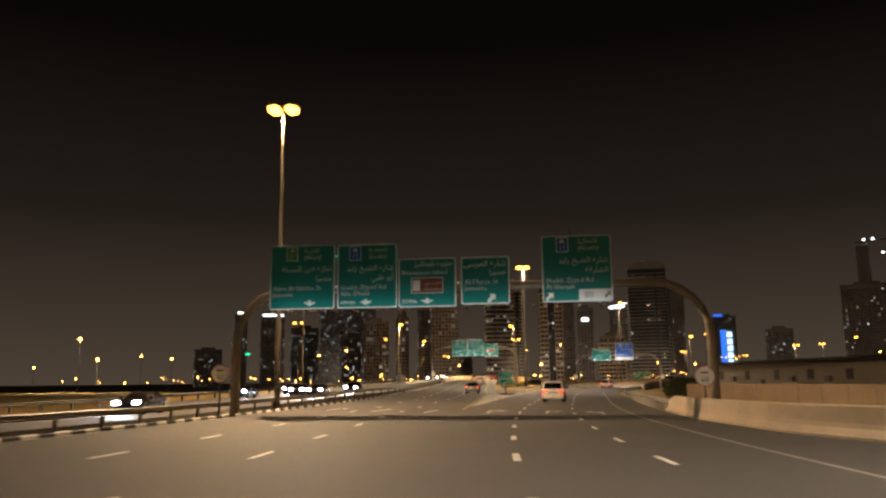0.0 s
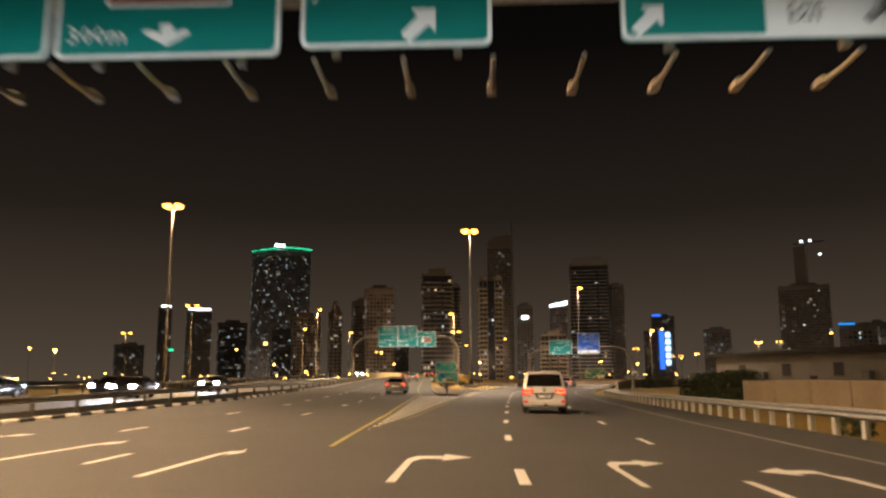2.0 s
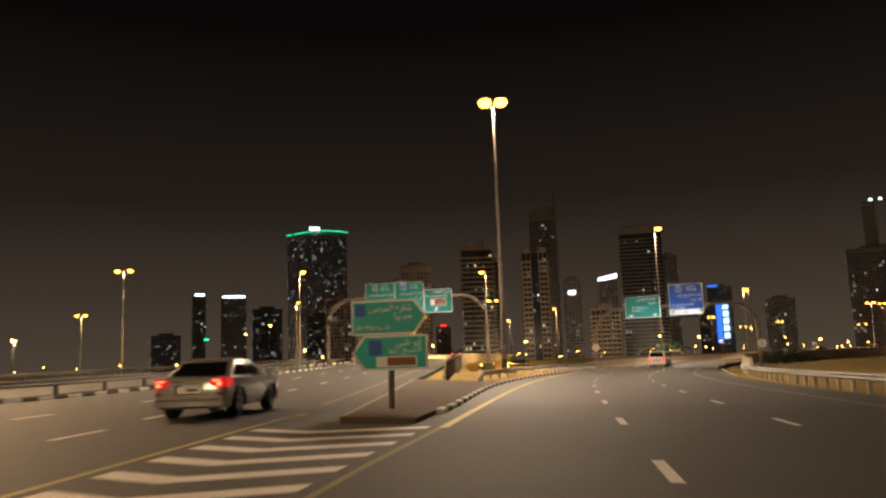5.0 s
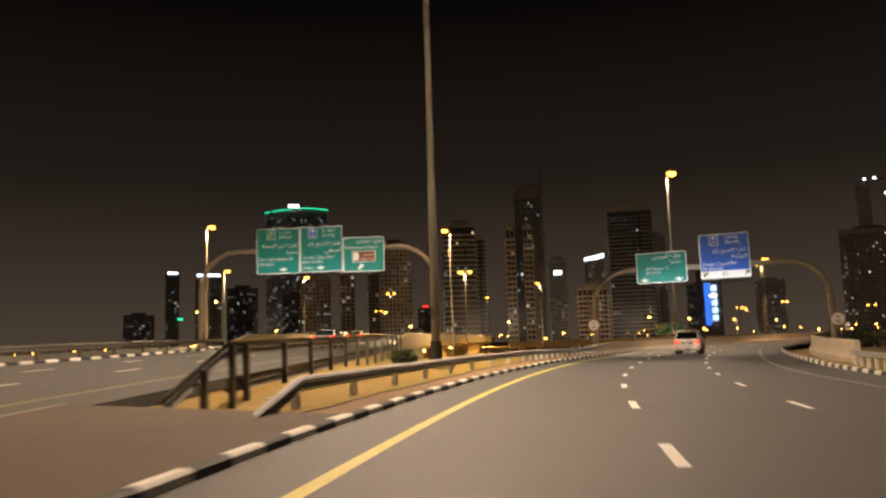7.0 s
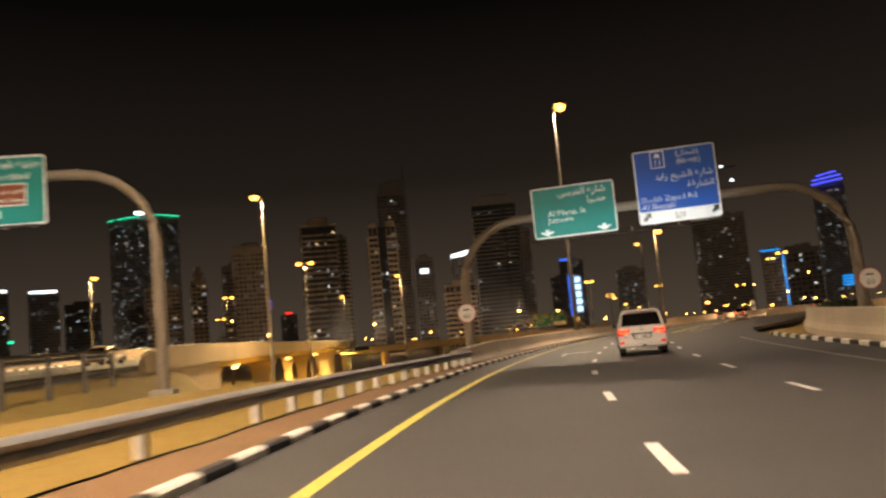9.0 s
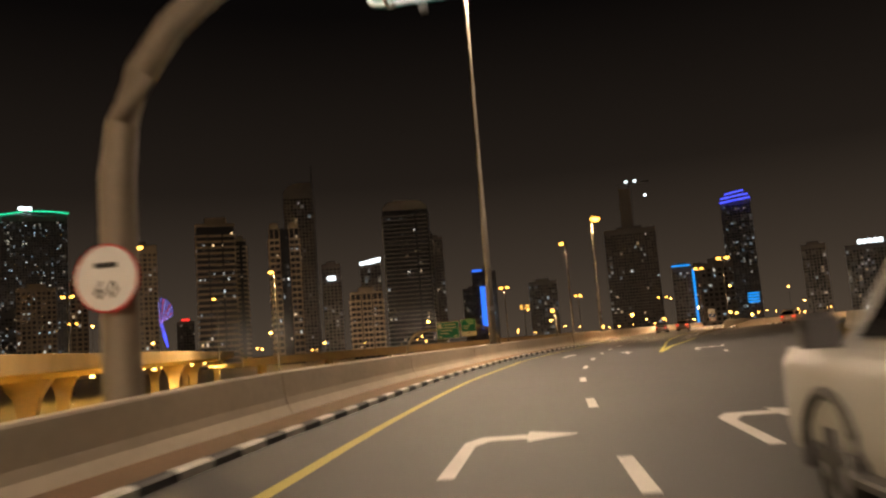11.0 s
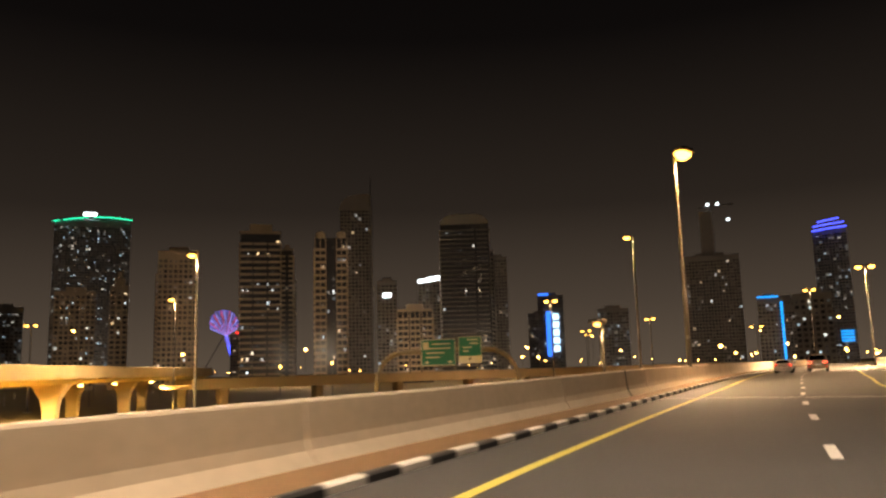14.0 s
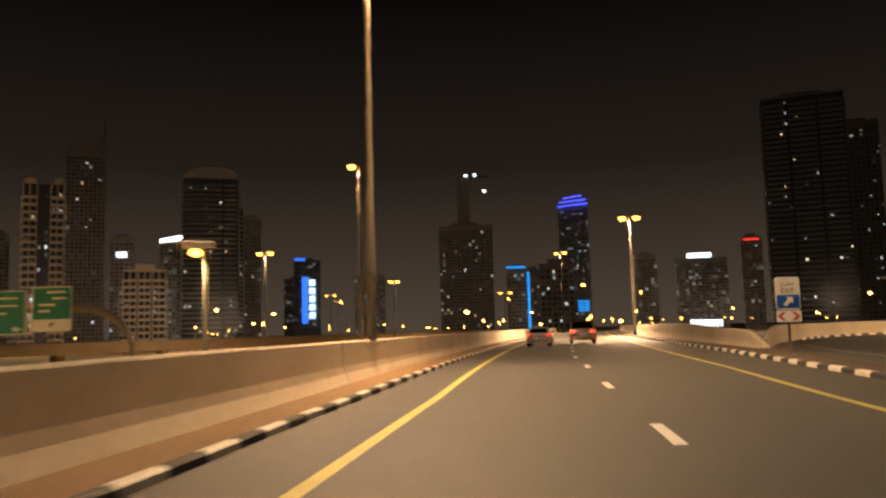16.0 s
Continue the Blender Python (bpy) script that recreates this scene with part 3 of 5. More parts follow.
def opp_rail(i):
    y = -20 + 4 * i
    return Vector((opp(y) - opp_width(y) - 1, y, opp_place(y, 0).z)), Vector((1, 0, 0))


guard_rail(opp_rail, 60, "long dark steel guard rail beyond the opposite road", "guard rails", dark=True)


# ---- writing ----
FORMS = dict(zip("اأبةتجحخدرزسشظعغفقلمنهويى", (0xFE8D, 0xFE83, 0xFE8F, 0xFE93, 0xFE95, 0xFE9D, 0xFEA1, 0xFEA5, 0xFEA9, 0xFEAD, 0xFEAF, 0xFEB1, 0xFEB5, 0xFEC5, 0xFEC9,
                                             0xFECD, 0xFED1, 0xFED5, 0xFEDD, 0xFEE1, 0xFEE5, 0xFEE9, 0xFEED, 0xFEF1, 0xFEEF)))
SHORT = set("اأةدرزوى")


def joined(word):
    """Arabic letters in their joined forms, set from right to left."""
    out = []
    for i, c in enumerate(word):
        if c not in FORMS:
            out.append({"(": ")", ")": "("}.get(c, c))
            continue
        before = i > 0 and word[i - 1] in FORMS and word[i - 1] not in SHORT
        after = i + 1 < len(word) and word[i + 1] in FORMS and c not in SHORT
        k = (3 if after else 1) if before else (2 if after else 0)
        out.append(chr(FORMS[c] + k))
    return "".join(reversed(out))


def lettering(text, x, z, size, mat, parent, align="LEFT", y=-0.075, name="lettering"):
    cu = bpy.data.curves.new("text", "FONT")
    cu.body, cu.size, cu.align_x = text, size, align
    cu.resolution_u = 1
    tmp = bpy.data.objects.new("text", cu)
    scene.collection.objects.link(tmp)
    me = bpy.data.meshes.new_from_object(tmp)
    bpy.data.objects.remove(tmp)
    me.transform(Matrix.Translation((x, y, z)) @ Euler((radians(90), 0, 0)).to_matrix().to_4x4())
    me.materials.clear()
    me.materials.append(mat)
    ob = new(name, me)
    ob.parent = parent
    return ob


sign_green = material("sign_green", (0.0, 0.205, 0.185), 0.45, grain=0.05, scale=3, stain=0.1, stain_scale=0.4)
sign_blue = material("sign_blue", (0.010, 0.10, 0.50), 0.45, grain=0.05, scale=3, stain=0.1, stain_scale=0.4)
# sign green lightened, standing in for headlights thrown back by the arrow boards
headlit_sign_green = material("headlit_sign_green", (0.012, 0.46, 0.43), 0.35, grain=0.05, scale=3, stain=0.1, stain_scale=0.4)
sign_brown = material("sign_brown", (0.20, 0.055, 0.02), 0.45)
sign_white = material("sign_white", (0.80, 0.82, 0.82), 0.45, grain=0.04, scale=3)
sign_black = material("sign_black", (0.01, 0.01, 0.01), 0.5)
sign_yellow = material("sign_yellow", (0.75, 0.60, 0.05), 0.5)
sign_red = material("sign_red", (0.55, 0.02, 0.02), 0.5)
sign_back = material("sign_back", (0.25, 0.25, 0.25), 0.5, 0.5)


def flat(pts, y=-0.07, t=0.006):
    """A thin plate in the x-z plane."""
    n = len(pts)
    v = [(x, y, z) for x, z in pts] + [(x, y + t, z) for x, z in pts]
    return Mesh().add(v, [tuple(range(n)), tuple(range(2 * n - 1, n - 1, -1))] + [(i, (i + 1) % n, n + (i + 1) % n, n + i) for i in range(n)])


def rounded(x0, x1, z0, z1, r, n=5):
    out = []
    for cxx, czz, a in ((x1 - r, z1 - r, 0), (x0 + r, z1 - r, 90), (x0 + r, z0 + r, 180), (x1 - r, z0 + r, 270)):
        out += [(cxx + r * math.cos(radians(a + 90 * k / n)), czz + r * math.sin(radians(a + 90 * k / n))) for k in range(n + 1)]
    return out


def rim(outer, inner, y=-0.069, t=0.005):
    n = len(outer)
    m = Mesh()
    for p in (outer, inner):
        m.v += [(x, y, z) for x, z in p]
    m.f = [(i, (i + 1) % n, n + (i + 1) % n, n + i) for i in range(n)]
    return m


DOWN = [(0, -.22), (.48, .06), (.36, .12), (.12, .05), (.12, .24), (-.12, .24), (-.12, .05), (-.36, .12), (-.48, .06)]
SLANT = [(.26, .26), (.26, -.12), (.15, -.01), (-.14, -.28), (-.28, -.14), (-.01, .15), (-.12, .26)]


def sign_panel(w, h, mat, parent):
    """A road sign's board with its pale border, its foot at the origin's height."""
    board = part("sign_board", flat(rounded(-w / 2, w / 2, 0, h, .14), -0.05, 0.05), [mat], parent)
    part("border", rim(rounded(-w / 2, w / 2, 0, h, .14), rounded(-w / 2 + .07, w / 2 - .07, .07, h - .07, .1), -0.056), sign_white, board)
    return board


def put(shape, x, z, k, mat, board, name="arrow"):
    return part(name, flat([(x + k * a, z + k * b) for a, b in shape], -0.062, 0.008), mat, board)


def shield(x, z, w, h, mat, ink, number, board):
    s = part("route_shield", flat(rounded(x - w / 2, x + w / 2, z - h / 2, z + h / 2, .06), -0.062, 0.006), sign_white, board)
    part("route_field", flat(rounded(x - w / 2 + .05, x + w / 2 - .05, z - h / 2 + .05, z + h / 2 - .05, .04), -0.068, 0.005), mat, s)
    lettering(number, x, z - h * 0.33, h * 0.48, ink, s, "CENTER")
    part("emblem", flat([(x - w * .22, z + h * .12), (x + w * .22, z + h * .12), (x + w * .12, z + h * .34), (x - w * .12, z + h * .34)], -0.073, 0.004), ink, s)


def fill_sign(board, w, h, kind):
    """The writing on each kind of board."""
    L, Rr = -w / 2 + .2, w / 2 - .2
    ink = sign_white
    if kind in ("west", "south", "north_g", "north_b"):
        word, lat, road_a, town_a, road, town = {
            "west": ("(غرب)", "(West)", "شارع قرن السبخة", "جميرا", "Garn Al Sabkha St", "Jumeira"),
            "south": ("(جنوب)", "(South)", "شارع الشيخ زايد", "أبو ظبي", "Sheikh Zayed Rd", "Abu Dhabi"),
            "north_g": ("(شمال)", "(North)", "شارع الشيخ زايد", "الشارقة", "Sheikh Zayed Rd", "Al Sharjah"),
            "north_b": ("(شمال)", "(North)", "شارع الشيخ زايد", "الشارقة", "Sheikh Zayed Rd", "Al Sharjah")}[kind]
        if kind == "west":
            shield(-w * .16, h * .86, .72, .86, sign_green, sign_yellow, "59", board)
        else:
            shield(-w * .2, h * .86, .74, .92, sign_blue, ink, "11", board)
        lettering(joined(word), w * .02, h * .885, .40, ink, board)
        lettering(lat, w * .02, h * .77, .40, ink, board)
        lettering(joined(road_a), Rr, h * .585, .47, ink, board, "RIGHT")
        lettering(joined(town_a), Rr, h * .435, .47, ink, board, "RIGHT")
        lettering(road, L, h * .29, .42, ink, board)
        lettering(town, L, h * .195, .42, ink, board)
    if kind == "west":
        put(DOWN, w * .12, h * .09, .8, ink, board)
    if kind == "south":
        lettering("600m", L, h * .06, .42, ink, board)
        put(DOWN, -w * .02, h * .09, .8, ink, board)
    if kind == "north_g":
        put(SLANT, L + .2, h * .08, .9, ink, board)
        tab = part("exit_tab", flat([(w * .02, .07), (w / 2 - .07, .07), (w / 2 - .07, h * .185), (w * .02, h * .185)], -0.062, 0.006), ink, board)
        put(SLANT, w * .42, h * .1, .75, sign_black, board)
        lettering("EXIT", w * .1, h * .06, .26, sign_black, tab, "LEFT", -0.07)
        lettering(joined("مخرج"), w * .1, h * .12, .24, sign_black, tab, "LEFT", -0.07)
    if kind == "north_b":
        tab = part("exit_tab", flat([(-w / 2 + .07, .07), (w / 2 - .07, .07), (w / 2 - .07, h * .17), (-w / 2 + .07, h * .17)], -0.062, 0.006), ink, board)
        put(SLANT, -w * .4, h * .095, .85, sign_black, board)
        put(SLANT, w * .42, h * .1, .85, sign_black, board)
        lettering("EXIT", 0, h * .035, .27, sign_black, tab, "CENTER", -0.07)
        lettering(joined("مخرج"), 0, h * .10, .25, sign_black, tab, "CENTER", -0.07)
    if kind in ("island", "island_b"):
        lettering(joined("جزيرة بلوواترز"), Rr, h * .84, .46, ink, board, "RIGHT")
        lettering("Bluewaters Island", L, h * .66, .40, ink, board)
        b = part("brown_plate", flat(rounded(-w * .28, w * .28, h * .28, h * .6, .06), -0.062, 0.006), sign_white, board)
        part("brown_field", flat(rounded(-w * .265, w * .265, h * .295, h * .585, .05), -0.068, 0.005), sign_brown, b)
        part("pictogram", flat(rounded(-w * .25, -w * .12, h * .33, h * .55, .03), -0.073, 0.004), ink, b)
        lettering(joined("عين دبي"), w * .24, h * .47, .30, ink, b, "RIGHT", -0.075)
        lettering("Ain Dubai", w * .24, h * .335, .26, ink, b, "RIGHT", -0.075)
        if kind == "island":
            lettering("300m", L, h * .08, .42, ink, board)
            put(DOWN, 0, h * .12, .8, ink, board)
        else:
            put(SLANT, -w * .08, h * .14, .9, ink, board)
    if kind in ("marsa", "marsa_b"):
        k = 0.0 if kind == "marsa" else .25
        lettering(joined("شارع المرسى"), Rr - k, h * .80, .50, ink, board, "RIGHT")
        lettering(joined("جميرا"), Rr - k, h * .62, .48, ink, board, "RIGHT")
        lettering("Al Marsa St", L + 2.6 * k, h * .42, .44, ink, board)
        lettering("Jumeira", L + 2.6 * k, h * .29, .44, ink, board)
        if kind == "marsa":
            put(SLANT, w * .12, h * .12, 1.0, ink, board)
        else:
            put(DOWN, -w * .34, h * .1, .8, ink, board)
            put(DOWN, w * .34, h * .1, .8, ink, board)
    if kind == "far":
        for i, (a, b) in enumerate(((.3, .9), (.15, .9), (.1, .7), (.1, .55))):
            part("bar", flat([(L + a * (w - .4), h * (.8 - .17 * i)), (L + b * (w - .4), h * (.8 - .17 * i)), (L + b * (w - .4), h * (.845 - .17 * i)), (L + a * (w - .4), h * (.845 - .17 * i))], -0.062, 0.004), ink, board)
        for k in (-.34, .34):
            put(DOWN, k * w, h * .12, .7, ink, board)
        part("route_shield", flat(rounded(-w * .44, -w * .28, h * .62, h * .9, .05), -0.062, 0.005), ink, board)
    if kind == "far_exit":
        for i, (a, b) in enumerate(((.35, .92), (.5, .92), (.12, .6), (.12, .45))):
            part("bar", flat([(L + a * (w - .4), h * (.85 - .14 * i)), (L + b * (w - .4), h * (.85 - .14 * i)), (L + b * (w - .4), h * (.9 - .14 * i)), (L + a * (w - .4), h * (.9 - .14 * i))], -0.062, 0.004), ink, board)
        part("exit_tab", flat([(-w / 2 + .07, .07), (w / 2 - .07, .07), (w / 2 - .07, h * .27), (-w / 2 + .07, h * .27)], -0.062, 0.006), ink, board)
        put(SLANT, 0, h * .16, .7, sign_black, board)


def gantry(m, x0, x1, top, boards, label, round_signs=(), power=6, arms=False):
    """An arched sign gantry: two bent posts and a tube across, boards, light brackets and a walkway edge."""
    ob = empty("sign_gantry", m, label, "sign gantry", "sign gantries")
    r, rad = 3.3, 0.24
    pts = [(x0, 0, -.6), (x0, 0, top - r)]
    pts += [(x0 + r - r * math.cos(radians(a)), 0, top - r + r * math.sin(radians(a))) for a in range(15, 91, 15)]
    right = [(2 * (x0 + x1) / 2 - x, y, z) for x, y, z in reversed(pts)]
    rads = [.30, .27] + [rad] * (len(pts) - 2)
    part("arch", Mesh().tube(pts + right, rads + list(reversed(rads)), 14), gantry_paint, ob, smooth=True)
    for x in (x0, x1):
        part("base_plate", Mesh().bevelled(x - .5, x + .5, -.5, .5, -.3, .06, .05), concrete, ob)
    for x, z, w, h, mat, kind in boards:
        b = sign_panel(w, h, mat, ob)
        b.location = (x, -.42, z)
        fill_sign(b, w, h, kind)
        for dx in (-w * .32, w * .32):
            part("upright", Mesh().box(x + dx - .06, x + dx + .06, -.37, -.22, z - .1, z + h - .2), pole_steel, ob)
    a, b = min(q[0] - q[2] / 2 for q in boards), max(q[0] + q[2] / 2 for q in boards)
    low = min(q[1] for q in boards)
    if arms:
        for x in np.arange(a - .27, b + 2.4, 1.39):
            br = part("light_bracket", Mesh().tube([(x, -.3, low - .02), (x, .3, low - .05), (x, 1.15, low - .02)], [.045, .045, .055], 8), gantry_paint, ob)
            part("luminaire", Mesh().bevelled(x - .08, x + .08, .95, 1.3, low - .06, low + .08, .03), gantry_paint, br)
    else:
        # bar and brackets are added, only to carry the light set below
        part("added_light_bar", Mesh().bevelled(a, b, -1.75, -1.6, low - .3, low - .2, .02), dark_metal, ob)
        for x in np.arange(a + .4, b, 2.4):
            part("light_bracket", Mesh().tube([(x, -.3, low + .1), (x, -.9, low - .22), (x, -1.68, low - .25)], .03, 6), gantry_paint, ob)
    for x, z in round_signs:
        round_sign(ob, x, z)
    if not power:
        return ob
    # added light, lifting the boards where headlights would shine back from them
    d = bpy.data.lights.new("added_sign_light", "AREA")
    d.shape, d.size, d.size_y, d.energy, d.color = "RECTANGLE", b - a, .12, power * (b - a), (0.93, 1.0, 0.98)
    lamp_ob = new("added_sign_light", d)
    lamp_ob.matrix_world = m @ look(((a + b) / 2, -1.05 if arms else -1.7, low - (.09 if arms else .18)), ((a + b) / 2, -.2, low + (1.6 if arms else 2.4)))
    return ob


def round_sign(parent, x, z, r=.52):
    plate = part("speed_plate", Mesh().disc((x, -.36, z), r, (0, 1, 0), 28, .02), sign_red, parent)
    part("plate_field", Mesh().disc((x, -.375, z), r * .94, (0, 1, 0), 28, .012), sign_white, plate)
    lettering("60", x, z - r * .6, r * .8, sign_black, plate, "CENTER", -.39)
    part("bar", Mesh().box(x - r * .35, x + r * .35, -.392, -.386, z + r * .3, z + r * .45), sign_black, plate)


gantry(facing(47.9, 0), -16.75, 12.2, 7.65,
       [(-12.43, 6.4, 4.15, 4.05, sign_green, "west"), (-8.3, 6.4, 3.75, 3.98, sign_green, "south"), (-4.55, 6.38, 3.55, 3.02, sign_green, "island"),
        (-0.98, 6.48, 2.95, 2.9, sign_green, "marsa"), (4.53, 6.5, 4.15, 4.03, sign_green, "north_g")],
       "arched steel gantry with five green direction signs over the road", (), 2.1, True)
def speed_sign(m, h):
    """A round speed limit sign on a post of its own."""
    ob = empty("speed_sign", m, "round white speed limit sign on a grey steel post", "road sign", "speed signs")
    part("post", Mesh().tube([(0, -.3, -.9), (0, -.3, h + .45)], .05, 10), pole_steel, ob, smooth=True)
    part("clamp", Mesh().box(-.2, .2, -.352, -.34, h - .03, h + .03), pole_steel, ob)
    round_sign(ob, 0, h)
    return ob


speed_sign(pose(-14.96, 45.15, -.5, 0, 0, -3), 2.36)
speed_sign(pose(11.83, 43.35, -.6, 0, 0, -3), 2.02)
gantry(facing(194.2, .86), -7.35, 12.85, 7.6,
       [(-.85, 6.3, 4.5, 2.8, sign_green, "marsa_b"), (4.65, 6.4, 4.2, 3.95, sign_blue, "north_b")],
       "arched steel gantry with a green and a blue direction sign", ((-7.35, 2.7), (13.2, 2.45)), 13)
gantry(pose(-1.05, 184.1, -.48, 0, 0, -2) @ Matrix.Scale(.93, 4), -11.5, 9.6, 9.9,
       [(-4.4, 7.75, 3.9, 4.1, sign_green, "west"), (-.5, 7.8, 3.8, 4.1, sign_green, "south"), (3.3, 7.7, 3.7, 3.1, sign_green, "island_b")],
       "arched steel gantry with three green direction signs over the straight road", (), 5.5)
gantry(pose(61.05, 307.0, -6.5, 0, 0, -30), -9, 7, 9.0,
       [(-1.6, 7.45, 3.85, 2.75, sign_green, "far"), (1.95, 7.6, 2.55, 2.77, sign_green, "far_exit")],
       "arched gantry with green signs over the lower road", (), 0)


# direction sign of two arrow boards on the island at the fork
def direction_sign(m):
    ob = empty("direction_sign", m, "green two-way arrow direction sign on a steel post", "road sign")
    part("post", Mesh().tube([(0, 0, -.3), (0, 0, 4.45)], .13, 12), pole_steel, ob, smooth=True)
    part("foot", Mesh().disc((0, 0, .08), .28, (0, 0, 1), 12, .08), pole_steel, ob)
    w = 1.55
    for z, k, lines in ((3.12, 1, (("شارع المرسى", .95, "RIGHT"), ("جميرا", .62, "RIGHT"))), (1.70, -1, (("أبو ظبي", .98, "RIGHT"), ("الشيخ زايد", .7, "RIGHT")))):
        pts = [(-k * w, 0), (k * w * .68, 0), (k * w, .7), (k * w * .68, 1.4), (-k * w, 1.4)]
        inner = [(-k * (w - .08), .08), (k * w * .64, .08), (k * (w - .1), .7), (k * w * .64, 1.32), (-k * (w - .08), 1.32)]
        if k < 0:
            pts, inner = pts[::-1], inner[::-1]
        b = part("sign_board", flat([(x, q + z) for x, q in pts], -.17, .04), sign_white, ob)
        part("field", flat([(x, q + z) for x, q in inner], -.178, .006), headlit_sign_green, b)
        for t, q, al in lines:
            lettering(joined(t), .95 if k > 0 else 1.3, z + q, .34, sign_white, b, al, -.186)
        if k > 0:
            lettering("Al Marsa St", -1.35, z + .2, .3, sign_white, b, "LEFT", -.186)
            part("route_shield", flat(rounded(-1.4, -.95, z + .75, z + 1.25, .05), -.186, .004), sign_blue, b)
        else:
            part("route_shield", flat(rounded(-.85, -.3, z + .6, z + 1.2, .05), -.186, .004), sign_blue, b)
            part("brown_plate", flat(rounded(-.55, 1.1, z + .14, z + .55, .04), -.186, .004), sign_white, b)
            part("brown_field", flat(rounded(-.1, 1.06, z + .18, z + .51, .03), -.191, .004), sign_brown, b)
    return ob


direction_sign(facing(108.2, -4.75) @ Matrix.Scale(.66, 4))


def exit_sign(m):
    ob = empty("exit_sign", m, "white and blue exit sign with an arrow on a thin post", "road sign")
    part("post", Mesh().tube([(0, .06, -.3), (0, .06, 2.7)], .045, 10), pole_steel, ob, smooth=True)
    part("post_foot", Mesh().bevelled(-.14, .14, -.08, .2, -.02, .04, .015), pole_steel, ob)
    b = part("sign_board", flat(rounded(-.41, .41, 1.56, 2.68, .1), -.03, .03), sign_white, ob)
    part("blue_field", flat(rounded(-.37, .37, 1.6, 2.06, .03), -.037, .005), sign_blue, b)
    put([(x, z) for x, z in SLANT], 0, 1.83, .6, sign_white, b)
    lettering("EXIT", 0, 2.14, .21, sign_black, b, "CENTER", -.04)
    lettering(joined("مخرج"), 0, 2.4, .2, sign_black, b, "CENTER", -.04)
    c = part("marker_plate", flat(rounded(-.41, .41, 1.14, 1.53, .03), -.03, .03), sign_white, ob)
    for k in (-1, 1):
        part("chevron", flat([(k * .37, 1.335), (k * .2, 1.48), (k * .1, 1.48), (k * .25, 1.335), (k * .1, 1.19), (k * .2, 1.19)][::k], -.037, .005), sign_red, c)
    part("reflector", Mesh().disc((0, -.04, 1.335), .13, (0, 1, 0), 16, .01), sign_white, c)
    return ob


exit_sign(facing(291.4, 8.1, 0.12))


# ---- street lamps ----
def ball(m, c, rx, rz, n=12, k=7):
    """A flattened globe."""
    sec = []
    for j in range(k):
        a = math.pi * (j + .5) / k - math.pi / 2
        sec.append([(c[0] + rx * math.cos(a) * math.cos(2 * math.pi * i / n), c[1] + rx * math.cos(a) * math.sin(2 * math.pi * i / n), c[2] + rz * math.sin(a)) for i in range(n)])
    return m.sweep(sec)


def mast(height, arms, name="street_lamp", spread=1.5, r0=.26, r1=.11, footing=True, lens=.5):
    """A tapered mast with lamp heads on arms; arms is a list of directions in degrees."""
    ob = empty(name, Matrix(), "tall tapered steel street lamp with glowing sodium heads", "street lamp", "street lamps")
    z = [-.5 if footing else 0, 0, height * .35, height * .35 + .05, height * .7, height]
    rr = [r0, r0, r0 * .8, r0 * .7, (r0 + r1) / 2 * .8, r1]
    if not footing:
        z = z[1:]
        rr = rr[1:]
    part("pole", Mesh().tube([(0, 0, q) for q in z], rr, 14), pole_steel, ob, smooth=True)
    if footing:
        part("base", Mesh().bevelled(-.8, .8, -.8, .8, -.4, .12, .06), concrete, ob)
        part("foot_sleeve", Mesh().tube([(0, 0, .1), (0, 0, .22), (0, 0, .23), (0, 0, 1.0)], [r0 * 1.75, r0 * 1.7, r0 * 1.22, r0 * 1.18], 14), kerb_black, ob, smooth=True)
    else:
        part("base_plate", Mesh().bevelled(-.36, .36, -.36, .36, 0, .05, .02), pole_steel, ob)
    part("id_plate", Mesh().box(-.16, .16, -r0 - .02, -r0 - .005, 1.9, 2.15), sign_back, ob)
    for a in arms:
        c, s = math.cos(radians(a)), math.sin(radians(a))
        part("arm", Mesh().tube([(0, 0, height - .15), (c * spread * .5, s * spread * .5, height + .05), (c * spread, s * spread, height + .1)], .05, 8), pole_steel, ob)
        m = Matrix.Translation((c * spread, s * spread, height + .1)) @ Matrix.Rotation(radians(a), 4, "Z")
        h = part("head", Mesh().bevelled(-.1, 1.15, -.32, .32, -.02, .24, .06, m), pole_steel, ob)
        # lens larger than a true one, its size standing in for bloom
        part("lens", ball(Mesh(), tuple(m @ Vector((.55, 0, -.15))), lens, lens * .55), sodium_glow, h, "glowing lamp lens drawn oversize for its bloom", smooth=True)
    return ob


def bloom_lamp(x, y, top, r):
    """A post-top lamp; its round glowing globe stands in for the bloom of a far head."""
    z = ground_level(x, y)
    ob = empty("bloom_lamp", pose(x, y, z), "slim street lamp post with a glowing globe drawn for its bloom", "street lamp", "district lamps")
    h = top - z
    part("pole", Mesh().tube([(0, 0, -.4), (0, 0, h * .5), (0, 0, h - r * .6)], [.12, .1, .07], 8), pole_steel, ob)
    part("globe", ball(Mesh(), (0, 0, h), r, r * .8), globe_glow, ob, smooth=True)
    return ob


def lamp(x, y, top, arms, power, base=None, spread=1.5, cone=165, colour=SODIUM):
    z = ground_level(x, y) if base is None else base
    ob = mast(top - z, arms, spread=spread, r0=.08 + (top - z) * .0057, footing=base is None, lens=.24 if top < 5 else .54 if top > 22.5 else .46)
    ob.matrix_world = pose(x, y, z)
    if power:
        reach = [(spread + .55) * sum(f(radians(a)) for a in arms) / len(arms) for f in (math.cos, math.sin)]
        lamp_light("street_light", (x + reach[0], y + reach[1], top - .42), power, colour, cone=cone)
    return ob


